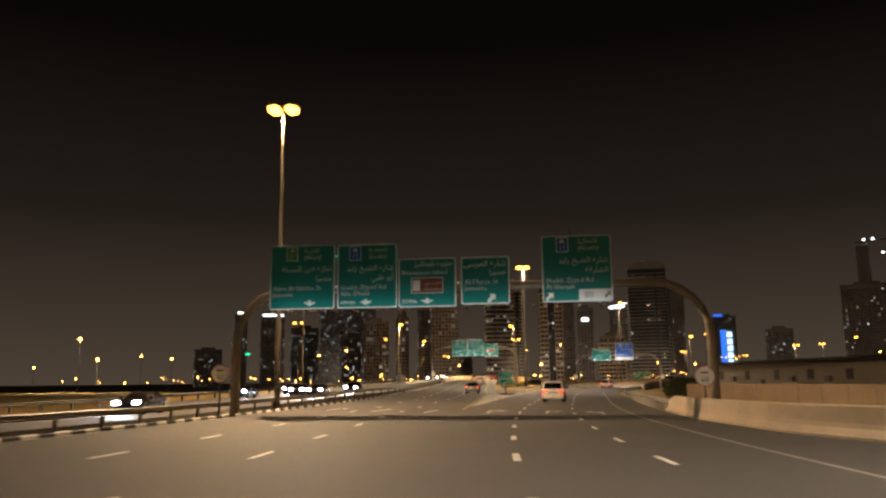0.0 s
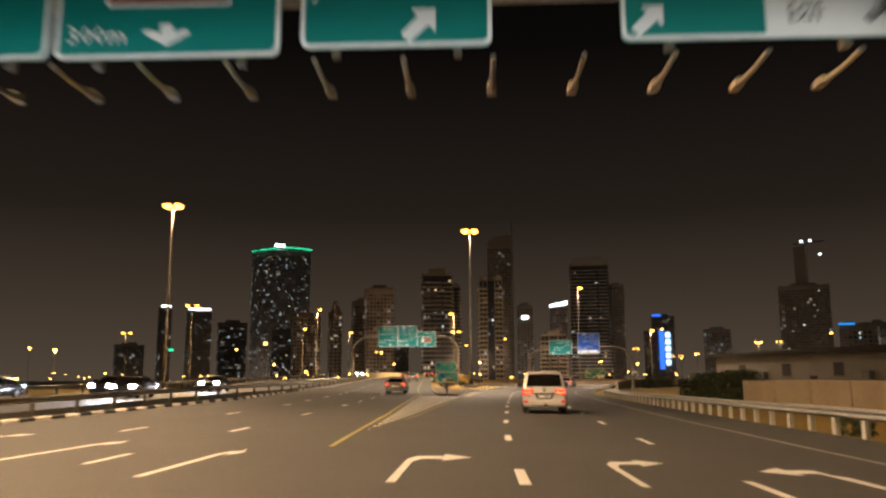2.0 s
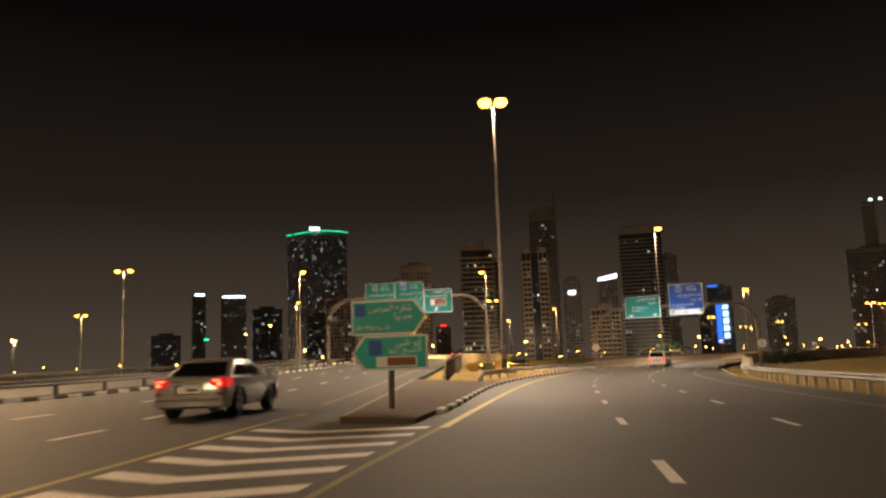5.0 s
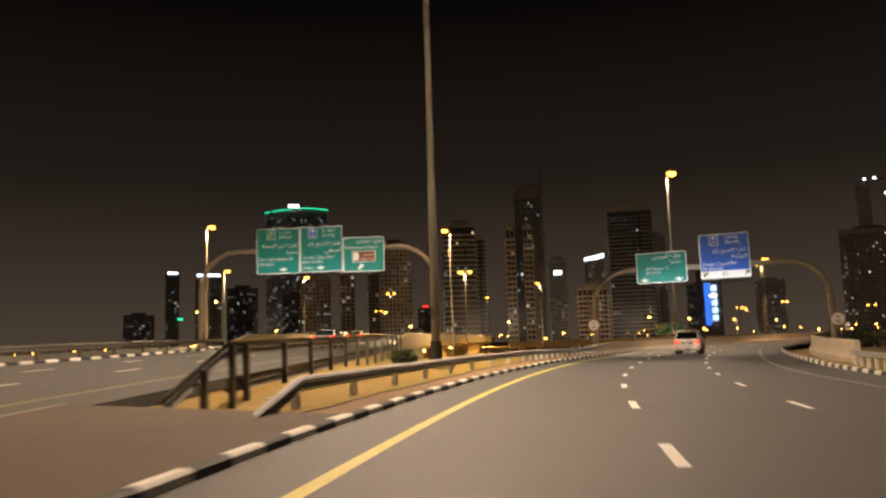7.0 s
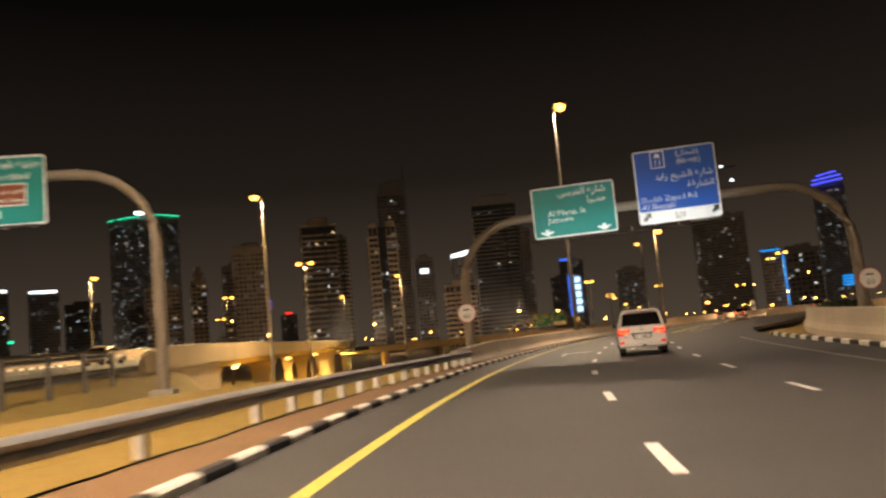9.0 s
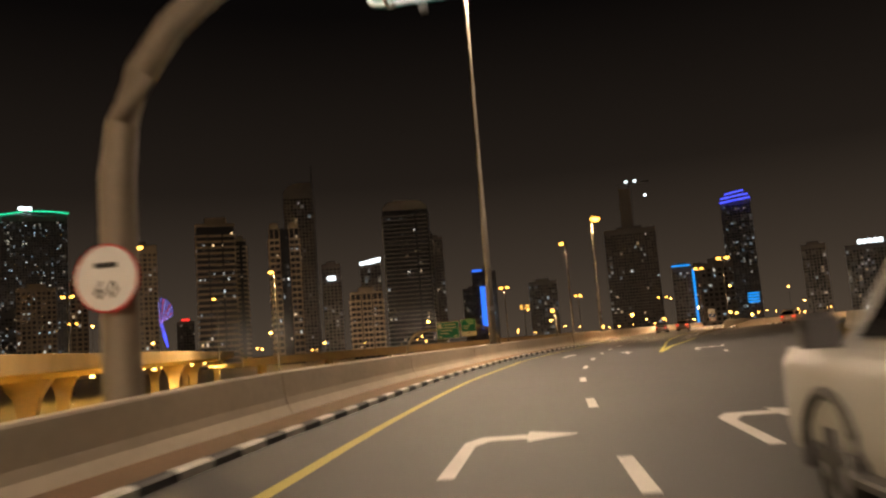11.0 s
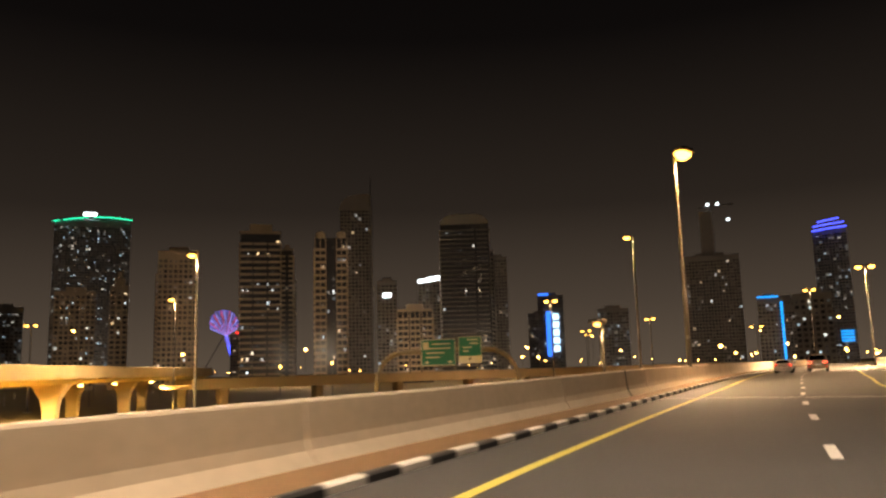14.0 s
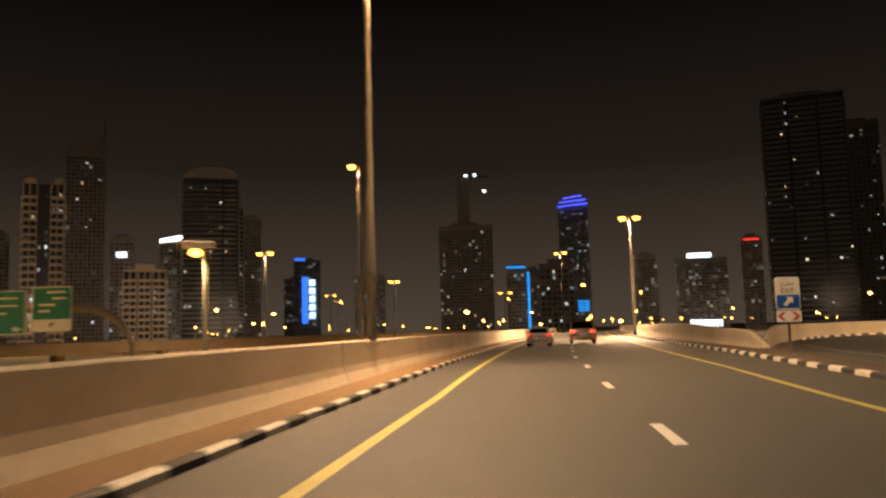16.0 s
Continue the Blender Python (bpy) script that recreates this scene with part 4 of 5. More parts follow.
HIGH = 86000
ring = (-24, 0, 24, 156, 180, 204)
for x, y, top, arms, k, spread in ((-15.6, 59.9, 23.0, ring, 1.0, .2), (8.35, 154.1, 23.1, ring, .85, .2), (-31.1, 136.3, 23.0, ring, 1.0, .2),
                                   (93.6, 332.6, 19.1, (150,), .35, .3), (126.6, 326.0, 13.7, (-40, 140), 1.3, .3), (166.0, 394.7, 17.0, (-40, 140), .5, .35),
                                   (138.0, 423.6, 12.4, (-40, 140), .3, .3), (93.2, 371.7, 13.1, (150, -30), .3, .3), (155.7, 519.7, 13.9, (-40, 140), 0, .9),
                                   (182.8, 445.4, 10.8, (-40, 140), 0, .9), (201.7, 639.2, 17.1, (-40, 140), 0, .9)):
    lamp(x, y, top, arms, HIGH * k, None, spread, colour=DEEP_SODIUM if y < 150 else SODIUM if y < 160 else AMBER)
# single lamps on the parapet
lamp(38.6, 223.1, 22.2, (-62, -27, 8), HIGH * .52, .14, .3)
lamp(71.2, 274.9, 15.1, (-80, -35, 10), HIGH * .36, .2, .2, 150, AMBER)
lamp(124.0, 270.0, 14.0, (20,), HIGH * .4, None, .4, colour=AMBER)
lamp(66.85, 279.5, 3.5, (180,), HIGH * .02, None, -.2, colour=YELLOW_SODIUM)
# the straight road's lamps, yellower
for x, y, top, arms, k, spread in ((-50.1, 213.3, 17.2, (0, 180), .8, .5), (-85.5, 271.2, 14.5, (0, 180), .6, .5), (-23.5, 223.6, 17.1, (0,), 1.0, .1), (-32.9, 264.3, 15.1, (0,), .6, .1),
                                   (9.3, 232.1, 16.8, (180,), 1.1, .2), (12.4, 288.8, 15.7, (0, 180), 1.2, .5), (-21.1, 281.0, 15.0, (0,), .6, .1), (32.6, 323.6, 15.2, (180,), .8, .1),
                                   (-9.9, 370.7, 16.8, (0, 180), .5, .4), (21.9, 379.0, 15.0, (180,), .5, .2), (-19.6, 431.8, 14.0, (0, 180), 0, .5)):
    lamp(x, y, top, arms, HIGH * k, None, spread, colour=YELLOW_SODIUM)
for x, y in ((189, 600), (265, 574), (-60, 350), (-85, 410), (-20, 470), (230, 470), (300, 520)):
    bloom_lamp(x, y, 14.7, .42)
for x, y, top in ((-117.9, 226.6, 14.4), (-133.5, 269.5, 9.6), (-170, 388, 14.6), (-122.4, 307.5, 10.7), (-205, 564, 5.0), (-235.6, 406.7, 10.0)):
    bloom_lamp(x, y, top, .5)
    if y < 310:
        lamp_light("street_light", (x, y, top - .6), HIGH * .5)
# unseen lamps, added behind and beside the first stretch and over the opposite road
lamp(-16.0, -38, 24, (0, 60, 120, 180, 240, 300), HIGH * 1.15, spread=1.1, colour=DEEP_SODIUM)
lamp(17.5, 2, 16, (180,), HIGH * .5, spread=1.6)


# ---- the lower roads on the far side: viaducts ----
def edge_wall(name, side, y0, y1, label):
    """Concrete parapets of the bridge in cast lengths; side 0 is its right edge, 1 its left."""
    y = y0
    while y < y1 - .5:
        e = min(y1, y + 12)
        sec = []
        for q in np.linspace(y + .02, e - .02, 4):
            p, k = (left_place(q, -.1), 1) if side == 0 else (left_place(q, left_width(q) + .25), -1)
            hgt = 1.12 * (.55 + .45 * step(q, y0, y0 + 5))
            sec.append([(p.x + k * d, q, p.z + z) for d, z in ((0, -.5), (0, .08), (.1, .35), (.16, hgt - .04), (.2, hgt), (.4, hgt), (.44, hgt - .04), (.46, -.5))])
        whole(name, Mesh().sweep(sec), bridge_concrete, label, "parapet", "structure", "bridge parapets")
        y = e


edge_wall("bridge_parapet", 0, 199, 412, "weathered concrete parapet along the bridge")
edge_wall("bridge_parapet", 1, 184, 412, "weathered concrete parapet along the bridge")
# retaining wall below the right edge, up to the first span
m = Mesh()
ys = list(np.arange(196, 223.1, 3))
for y in ys:
    p = left_place(y, -.42)
    z = min(ground_level(p.x + 1.5, y), p.z - .5) - .5
    m.v += [(p.x, y, p.z - .3), (p.x, y, z), (p.x - .6, y, p.z - .3), (p.x - .6, y, z)]
for i in range(len(ys) - 1):
    a, b = 4 * i, 4 * i + 4
    m.f += [(a, a + 1, b + 1, b), (a + 2, b + 2, b + 3, a + 3)]
m.f += [(0, 2, 3, 1), (4 * len(ys) - 4, 4 * len(ys) - 3, 4 * len(ys) - 1, 4 * len(ys) - 2)]
whole("retaining_wall", m, bridge_concrete, "weathered concrete retaining wall of the bridge ramp", "wall", "structure")
# deck girder and rows of flared columns
viaduct = empty("viaduct", Matrix(), "concrete bridge on flared columns lit by orange lamps", "viaduct")
sec = []
for y in np.arange(222, 413, 5):
    r, l = left_place(y, -.36), left_place(y, left_width(y) + .6)
    sec.append([(r.x, y, r.z - .32), (r.x, y, r.z - .62), (r.x - 2.2, y, r.z - 1.25), (l.x + 2.0, y, r.z - 1.25), (l.x, y, r.z - .62), (l.x, y, l.z - .32)])
part("girder", Mesh().sweep(sec), bridge_concrete, viaduct)
for y in (226, 262, 298, 331, 364, 398):
    x1 = left_edge(y)
    for x in (x1 - 2.2, x1 - 10.2):
        z = left_z(x1, y) - 1.2
        sec = []
        for q, a, b in ((-8.2, .8, .8), (z - 3.3, .8, .8), (z - 1.8, 1.05, .9), (z - .7, 1.65, 1.1), (z, 2.15, 1.2)):
            sec.append([(x - a, y - b, q), (x + a, y - b, q), (x + a, y + b, q), (x - a, y + b, q)])
        part("column", Mesh().sweep(sec), bridge_concrete, viaduct)
bridge = empty("footbridge", pose(23.07, 372.35, 0, 0, 0, -62), "long low concrete bridge crossing behind the highway", "bridge")
part("deck", Mesh().box(-8, 8, 0, 190, -1.6, -.9), bridge_concrete, bridge)
part("edge_beam", Mesh().box(8, 8.4, 0, 190, -1.7, .1), bridge_concrete, bridge)
for k in range(10):
    part("column", Mesh().bevelled(4, 6, 6 + 19 * k, 7.6 + 19 * k, -8.5, -1.6, .2), bridge_concrete, bridge)
soffit_glow = glow("soffit_glow", (1.0, 0.62, 0.16), 12)
for i, (y, d) in enumerate(((240, 1.6), (262, 5.5), (280, 1.6), (312, 1.6), (322, 5.5), (340, 1.6), (345, 6.0), (356, 1.6), (376, 1.6))):
    p = left_place(y, d)
    x, z = p.x, left_z(left_edge(y), y) - 1.27
    ob = empty("soffit_lamp", pose(x, y, z), "small orange lamp under the bridge deck", "lamp", "lamps under the bridge")
    part("housing", Mesh().bevelled(-.3, .3, -.18, .18, -.08, .02, .04), dark_metal, ob)
    part("lens", Mesh().bevelled(-.26, .26, -.15, .15, -.34, -.085, .05), soffit_glow, ob)
    if i % 2 == 0 or i == 3:
        lamp_light("soffit_light", (x, y, z - .5), 46000, (1.0, .58, .14), .3, 178)


# ---- the city ----
facade_a = material("facade_beige", (0.38, 0.305, 0.225), 0.8, grain=0.15, scale=0.4, stain=0.25, stain_scale=0.03)
facade_b = material("facade_grey", (0.28, 0.26, 0.24), 0.6, grain=0.15, scale=0.4, stain=0.25, stain_scale=0.03)
facade_c = material("facade_dark_glass", (0.25, 0.25, 0.26), 0.35, grain=0.1, scale=0.4, stain=0.3, stain_scale=0.05)
dark_glass = material("dark_glazing", (0.040, 0.040, 0.044), 0.25, grain=0.1, scale=0.4)
recess = material("window_recess", (0.10, 0.10, 0.105), 0.3)
rn, rl = recess.node_tree.nodes, recess.node_tree.links
pane_geo, pane_ramp = rn.new("ShaderNodeNewGeometry"), rn.new("ShaderNodeValToRGB")
pane_ramp.color_ramp.elements[0].color, pane_ramp.color_ramp.elements[1].color = (0.02, 0.02, 0.024, 1), (0.16, 0.14, 0.12, 1)
pane_ramp.color_ramp.elements[0].position, pane_ramp.color_ramp.elements[1].position = 0.35, 1.0
rl.new(pane_geo.outputs["Random Per Island"], pane_ramp.inputs[0])
rl.new(pane_ramp.outputs[0], rn["Principled BSDF"].inputs["Base Color"])


def window_glow(name, cold, warm, power):
    """Lit rooms: each pane its own brightness and tint."""
    m = bpy.data.materials.new(name)
    m.use_nodes = True
    n, l = m.node_tree.nodes, m.node_tree.links
    b = n["Principled BSDF"]
    geo = n.new("ShaderNodeNewGeometry")
    mix = n.new("ShaderNodeMix")
    mix.data_type = "RGBA"
    mix.inputs["A"].default_value, mix.inputs["B"].default_value = (*cold, 1), (*warm, 1)
    frac = n.new("ShaderNodeMath")
    frac.operation = "MULTIPLY"
    frac.inputs[1].default_value = 7.31
    fr = n.new("ShaderNodeMath")
    fr.operation = "FRACT"
    pw = n.new("ShaderNodeMath")
    pw.operation = "POWER"
    pw.inputs[1].default_value = 3.4
    sc = n.new("ShaderNodeMath")
    sc.operation = "MULTIPLY"
    sc.inputs[1].default_value = power
    l.new(geo.outputs["Random Per Island"], frac.inputs[0])
    l.new(frac.outputs[0], fr.inputs[0])
    l.new(fr.outputs[0], mix.inputs["Factor"])
    l.new(geo.outputs["Random Per Island"], pw.inputs[0])
    l.new(pw.outputs[0], sc.inputs[0])
    b.inputs["Base Color"].default_value = (0.05, 0.05, 0.05, 1)
    l.new(mix.outputs["Result"], b.inputs["Emission Color"])
    l.new(sc.outputs[0], b.inputs["Emission Strength"])
    return m


lit = window_glow("lit_window", (0.75, 0.9, 1.0), (1.0, 0.66, 0.32), 1.5)
lit_cool = window_glow("lit_window_cool", (0.5, 0.78, 1.0), (1.0, 0.9, 0.7), 1.3)
rng = random.Random(7)


def tower(x, y, w, d, top, mat, label, share=0.08, storey=3.5, bay=3.2, slabs=False, crown="flat", foot=-9.0, glass=lit, turn=None, bands=((0, .36), (.64, 1)), rail=.75, piers=False):
    """A tower block turned to the road, with storeys, bays of dark windows, lit rooms and a roof."""
    a = math.degrees(math.atan2(x - 40, y - 200)) if turn is None else turn
    h = top - foot
    ob = empty("tower", pose(x, y, foot, 0, 0, -a), label, "building", "city towers")
    part("body", Mesh().box(-w / 2, w / 2, 0, d, 0, h), dark_glass if slabs else mat, ob)
    n, cols, deep = int((h - 6) / storey), max(3, int(w / bay)), max(3, int(d / bay))
    win, rooms, slab = Mesh(), Mesh(), Mesh()
    bw, dw = w / cols, d / deep
    if slabs and piers:
        for k0, k1 in bands:
            for k in (k0, (k0 + k1) / 2, k1):
                slab.box(-w / 2 + k * w - .25, -w / 2 + k * w + .25, -1.56, -.02, 3, h)
    for i in range(n):
        z = 5 + i * storey
        if slabs:
            for k0, k1 in bands:
                slab.box(-w / 2 + k0 * w - .9 * (k0 == 0), -w / 2 + k1 * w + .9 * (k1 == 1), -1.5, -.02, z - .35, z + rail)
            slab.box(w / 2 + .02, w / 2 + 1.2, 1, d - 1, z - .5, z + .55)
            slab.box(-w / 2 - 1.2, -w / 2 - .02, 1, d - 1, z - .5, z + .55)
        for k in range(cols):
            xa = -w / 2 + k * bw
            m = rooms if rng.random() < share * 2.0 else win
            if slabs and m is win:
                continue
            g = .18 if m is win else rng.choice((.3, .36, .4))
            m.box(xa + g * bw, xa + (1 - g) * bw, -.12 if m is rooms else -.06, -.01, z + .8, z + storey - (.6 if m is win else rng.choice((1.1, 1.4, 1.7))))
        for k in range(deep):
            ya = k * dw
            for sx in (-1, 1):
                m = rooms if rng.random() < share * 1.8 else win
                if slabs and m is win:
                    continue
                xs = sorted((sx * (w / 2 + .01), sx * (w / 2 + .09)))
                m.box(xs[0], xs[1], ya + .28 * dw, ya + .72 * dw, z + .8, z + storey - 1.2)
    if win.v:
        tagged(part("glazing", win, recess, ob), kind="stuff")
    if rooms.v:
        tagged(part("lit_glazing", rooms, glass, ob), kind="stuff")
    if slab.v:
        tagged(part("balcony_tier", slab, mat, ob), kind="stuff")
    if crown == "flat":
        part("roof_parapet", Mesh().box(-w / 2 - .3, w / 2 + .3, -.3, d + .3, h, h + 1.4), mat, ob)
        part("plant_room", Mesh().bevelled(-w * .25, w * .25, d * .25, d * .75, h + 1.4, h + 5, .6), mat, ob)
    if crown == "block":
        part("roof_parapet", Mesh().box(-w / 2 - .6, w / 2 + .6, -.9, d + .3, h, h + 2), mat, ob)
        part("plant_room", Mesh().bevelled(-w * .28, w * .30, d * .1, d * .75, h + 2, h + 7.5, .6), mat, ob)
    if crown == "twin":
        for k in (-1, 1):
            part("crown_block", Mesh().bevelled(k * w * .33 - w * .15, k * w * .33 + w * .15, -.9, d * .6, h, h + 4.5, 1.4), mat, ob)
    if crown == "round":
        sec = []
        for q in range(7):
            t = q / 6
            hw = w / 2 * math.cos(t * 1.25)
            z = h + w * .22 * math.sin(t * math.pi / 2)
            sec.append([(-hw, .3, z), (hw, .3, z), (hw, d - .3, z), (-hw, d - .3, z)])
        part("rounded_crown", Mesh().sweep(sec), mat, ob)
    if crown == "spire":
        sec = []
        for q in range(7):
            t = q / 6 * math.pi / 2
            xa, z = -w / 2 + w * .62 * (1 - math.cos(t)), h + 13 * math.sin(t)
            sec.append([(xa, .4, z), (w * .42, .4, z), (w * .42, d - .4, z), (xa, d - .4, z)])
        part("rounded_crown", Mesh().sweep(sec), mat, ob)
        part("spire", Mesh().tube([(w * .46, -.6, 0), (w * .46, -.6, h + 16), (w * .46, -.6, h + 30)], [.8, .7, .3], 8), sign_back, ob)
    if crown == "step":
        part("crown_block", Mesh().bevelled(-w * .32, w * .32, d * .1, d * .7, h, h + 6, 1), mat, ob)
        part("crown_block", Mesh().bevelled(-w * .18, w * .18, d * .2, d * .6, h + 6, h + 11, 1), mat, ob)
    return ob


led_green, led_blue, led_sky = glow("led_green", (0.02, 1.0, 0.45), 1.5), glow("led_blue", (0.06, 0.08, 1.0), 2.2), glow("led_sky", (0.01, 0.33, 1.0), 1.15)
led_royal = glow("led_royal", (0.03, 0.17, 1.0), 1.3)
led_white, led_red, led_pink = glow("led_white", (0.85, 0.95, 1.0), 3.5), glow("led_red", (1.0, 0.03, 0.02), 2.5), glow("led_pink", (1.0, 0.10, 0.45), 0.7)
led_ice = glow("led_ice", (0.45, 0.72, 1.0), 2.2)
led_spoke = glow("led_spoke", (0.30, 0.30, 1.0), 1.5)
led_violet = glow("led_violet", (0.16, 0.14, 1.0), 0.8)

# tall curved tower with a green lit roof line
green = tower(-222, 1305, 92, 40, 203, facade_c, "tall dark glass tower with a green lit roof edge", .13, bay=3.4, glass=lit_cool)
for k0, k1 in ((-.52, -.43), (-.39, -.06), (.0, .52)):
    part("roof_light", Mesh().tube([(92 * (k0 + (k1 - k0) * q / 6), -2, 212 + 9 * math.cos(2.2 * (k0 + (k1 - k0) * q / 6) - .35)) for q in range(7)], .6, 6), led_green, green)
part("roof_sign", Mesh().bevelled(-12, 4, -2.4, -1.2, 222, 226.5, .8), led_white, green, "small white lit roof sign")
part("roof_fin", Mesh().add([(-46, 0, 212), (46, 0, 212), (46, 30, 212), (-46, 30, 212), (-46, 0, 216), (46, 0, 217), (20, 12, 222), (-30, 12, 222)],
                            [(0, 1, 5, 4), (1, 2, 6, 5), (2, 3, 7, 6), (3, 0, 4, 7), (4, 5, 6, 7), (3, 2, 1, 0)]), facade_c, green)
tower(-36, 776, 26, 24, 84, facade_a, "beige apartment tower with few lit windows", .06)
tower(18, 781, 27, 26, 98, facade_a, "beige apartment tower with rows of balconies", .13, 4.3, slabs=True, crown="block", bands=((0, .30), (.33, .66), (.70, 1)), rail=1.15)
tower(36, 792, 8, 20, 88, facade_a, "narrow wing of the balcony tower", .05, slabs=True)
tower(65, 739, 20.5, 24, 88, facade_a, "beige apartment tower with a dark middle strip", .14, 4.2, slabs=True, crown="twin", bands=((0, .34), (.68, 1)), rail=1.05, piers=True)
tower(99, 980, 31, 30, 160, facade_b, "very tall dark tower with a spire", .035, crown="spire")
tower(172, 819, 38, 30, 113, facade_b, "tall grey apartment tower with a rounded top", .06, slabs=True, crown="round", bands=((0, .7), (.74, .97)), rail=.35)
tower(196, 850, 12, 24, 96, facade_b, "grey tower wing with balconies", .06, slabs=True, bands=((0, 1),), rail=1.0)
roofy = tower(175, 1014, 22, 22, 88, facade_b, "office tower with a bright white roof band", .12, glass=lit_cool)
part("roof_band", Mesh().add([(-11, -1, 97.5), (11, -1, 101), (11, 4, 101), (-11, 4, 97.5), (-11, -1, 100.5), (11, -1, 105), (11, 4, 105), (-11, 4, 100.5)],
                             [(3, 2, 1, 0), (4, 5, 6, 7), (0, 1, 5, 4), (1, 2, 6, 5), (2, 3, 7, 6), (3, 0, 4, 7)]), led_white, roofy)
boxy = tower(128, 980, 19, 20, 86, facade_b, "dark office tower with a small white lit sign", .08, glass=lit_cool)
part("roof_sign", Mesh().bevelled(-4, 4, -1, -.1, 80, 84, .4), led_white, boxy)
tower(114, 699, 21, 20, 36, facade_a, "low beige block with balconies", .16, slabs=True, bands=((0, .3), (.36, .64), (.7, 1)), rail=.9, piers=True)
tower(259, 1057, 20, 22, 120, facade_b, "grey tower behind the others", .07)
brand = tower(356, 1175, 32, 26, 88, facade_b, "dark tower with a tall blue and white lit sign", .10, glass=lit_cool)
part("sign_strip", Mesh().bevelled(-6, .5, -1.5, -.1, 22, 78, .6), led_royal, brand, "blue lit vertical strip")
for k in range(5):
    z = 28 + 9.9 * k
    part("sign_letter", Mesh().bevelled(2.5, 9.5, -1.6, -.1, z, z + 7.2, 1.2), led_ice, brand, "white lit block sign character")
part("roof_sign", Mesh().bevelled(-15, -2, -1, -.1, 98.5, 101, .5), led_royal, brand)
crane = tower(477, 993, 58, 36, 112, facade_b, "broad tower under construction with a crane", .06)
part("core", Mesh().bevelled(-8, 6, 8, 22, 121, 172, 1), facade_b, crane)
part("crane_mast", Mesh().tube([(4, 10, 121), (4, 10, 178)], 1.2, 6), pole_steel, crane)
part("crane_jib", Mesh().tube([(-8, 10, 176), (28, 10, 178)], .9, 6), pole_steel, crane)
for p, mt in (((2, 8, 178), led_white), ((12, 8, 178), led_white), ((22, 8, 160), led_white)):
    part("work_light", Mesh().bevelled(p[0] - 1.5, p[0] + 1.5, p[1] - 1, p[1] + 1, p[2], p[2] + 2.2, .4), mt, crane)
strip_b = tower(468, 879, 20, 22, 56, facade_b, "office block with a blue lit corner strip", .07, glass=lit_cool)
part("corner_light", Mesh().box(9.4, 11.2, -1.2, -.1, 2, 62), led_sky, strip_b)
part("roof_light", Mesh().box(-10, 8, -1.2, -.1, 66.2, 67.6), led_sky, strip_b)
crown_b = tower(646, 1024, 36, 30, 146, facade_c, "tall glass tower with a blue lit crown", .12, glass=lit_cool)
for z, k in ((156, 1.0), (161, .9), (166, .62)):
    part("crown_light", Mesh().tube([(-18 * k + 36 * k * q / 6, -1.5 - 2 * math.sin(q / 6 * math.pi), z + 3 * q / 6) for q in range(7)], .8, 6), led_blue, crown_b)
for z in (28, 31.5, 35, 38.5):
    part("lit_floor", Mesh().box(2, 15, -.5, -.1, z, z + 1.8), led_sky, crown_b)
word = tower(707, 880, 54, 30, 70, facade_c, "dark office block with a white lit roof sign", .16, glass=lit)
for k in range(5):
    part("sign_letter", Mesh().bevelled(-14 + 5.2 * k, -10.2 + 5.2 * k, -.8, -.1, 81, 85.5, .3), led_white, word)
for k in range(10):
    part("lit_column", Mesh().box(-14 + 3.4 * k, -12.6 + 3.4 * k, -.6, -.1, 6, 13), led_white, word)
tower(508, 590, 50, 34, 148, facade_c, "very tall dark tower with dim floor bands", .03, slabs=True, bands=((.02, .3), (.34, .66), (.7, .98)))
tower(592, 610, 29, 28, 143, facade_b, "tall grey tower beside the dark one", .06)
tower(664, 920, 25, 22, 76, facade_b, "mid-rise grey office block", .10)
pinkish = tower(742, 841, 21, 20, 90, facade_b, "tower with a red lit top", .08)
part("roof_light", Mesh().box(-7, 7, -.6, -.1, 97, 97.9), led_red, pinkish)
low = tower(-108, 804, 26, 20, 60, facade_a, "beige stepped apartment block", .12, glass=lit_cool)
tower(-81, 812, 12, 18, 66, facade_a, "slender beige apartment block", .10, crown="step")
tower(32, 1024, 19, 20, 92, facade_b, "grey tower in the distance", .10)
tower(392, 1062, 34, 22, 62, facade_b, "office block with lit floors", .14, glass=lit_cool)
tower(379, 1294, 34, 22, 74, facade_b, "office block in the distance", .12)
tower(560, 1000, 40, 22, 56, facade_b, "office block with a few lit rooms", .13)
tower(600, 1050, 24, 22, 70, facade_b, "office block in the distance", .12)
sign_a = tower(-299, 1120, 32, 22, 92, facade_b, "office tower with a white roof sign", .08, glass=lit_cool)
part("roof_sign", Mesh().bevelled(-15, 14, -.8, -.1, 103.5, 106, .3), led_white, sign_a)
sign_c = tower(-341, 1107, 16, 20, 96, facade_b, "slim office tower with lit signs", .08, glass=lit_cool)
part("roof_sign", Mesh().bevelled(-6, 6, -.8, -.1, 106.5, 109, .3), led_white, sign_c)
part("green_sign", Mesh().bevelled(6, 12, -.8, -.1, 48, 50.5, .3), led_green, sign_c)
tower(-233, 1034, 35, 22, 70, facade_b, "block of flats with many lit rooms", .22, glass=lit_cool)
tower(-160, 980, 30, 22, 56, facade_b, "block of flats with many lit rooms", .20)
tower(-60, 900, 24, 22, 84, facade_a, "beige tower in the distance", .08)
tower(361, 667, 22, 22, 40, facade_b, "mid-rise grey block with lit rooms", .12, glass=lit_cool)
tower(-420, 1200, 40, 24, 50, facade_b, "distant grey block of flats", .15)
tower(820, 760, 46, 26, 64, facade_b, "distant dark office block with lit rooms", .14)
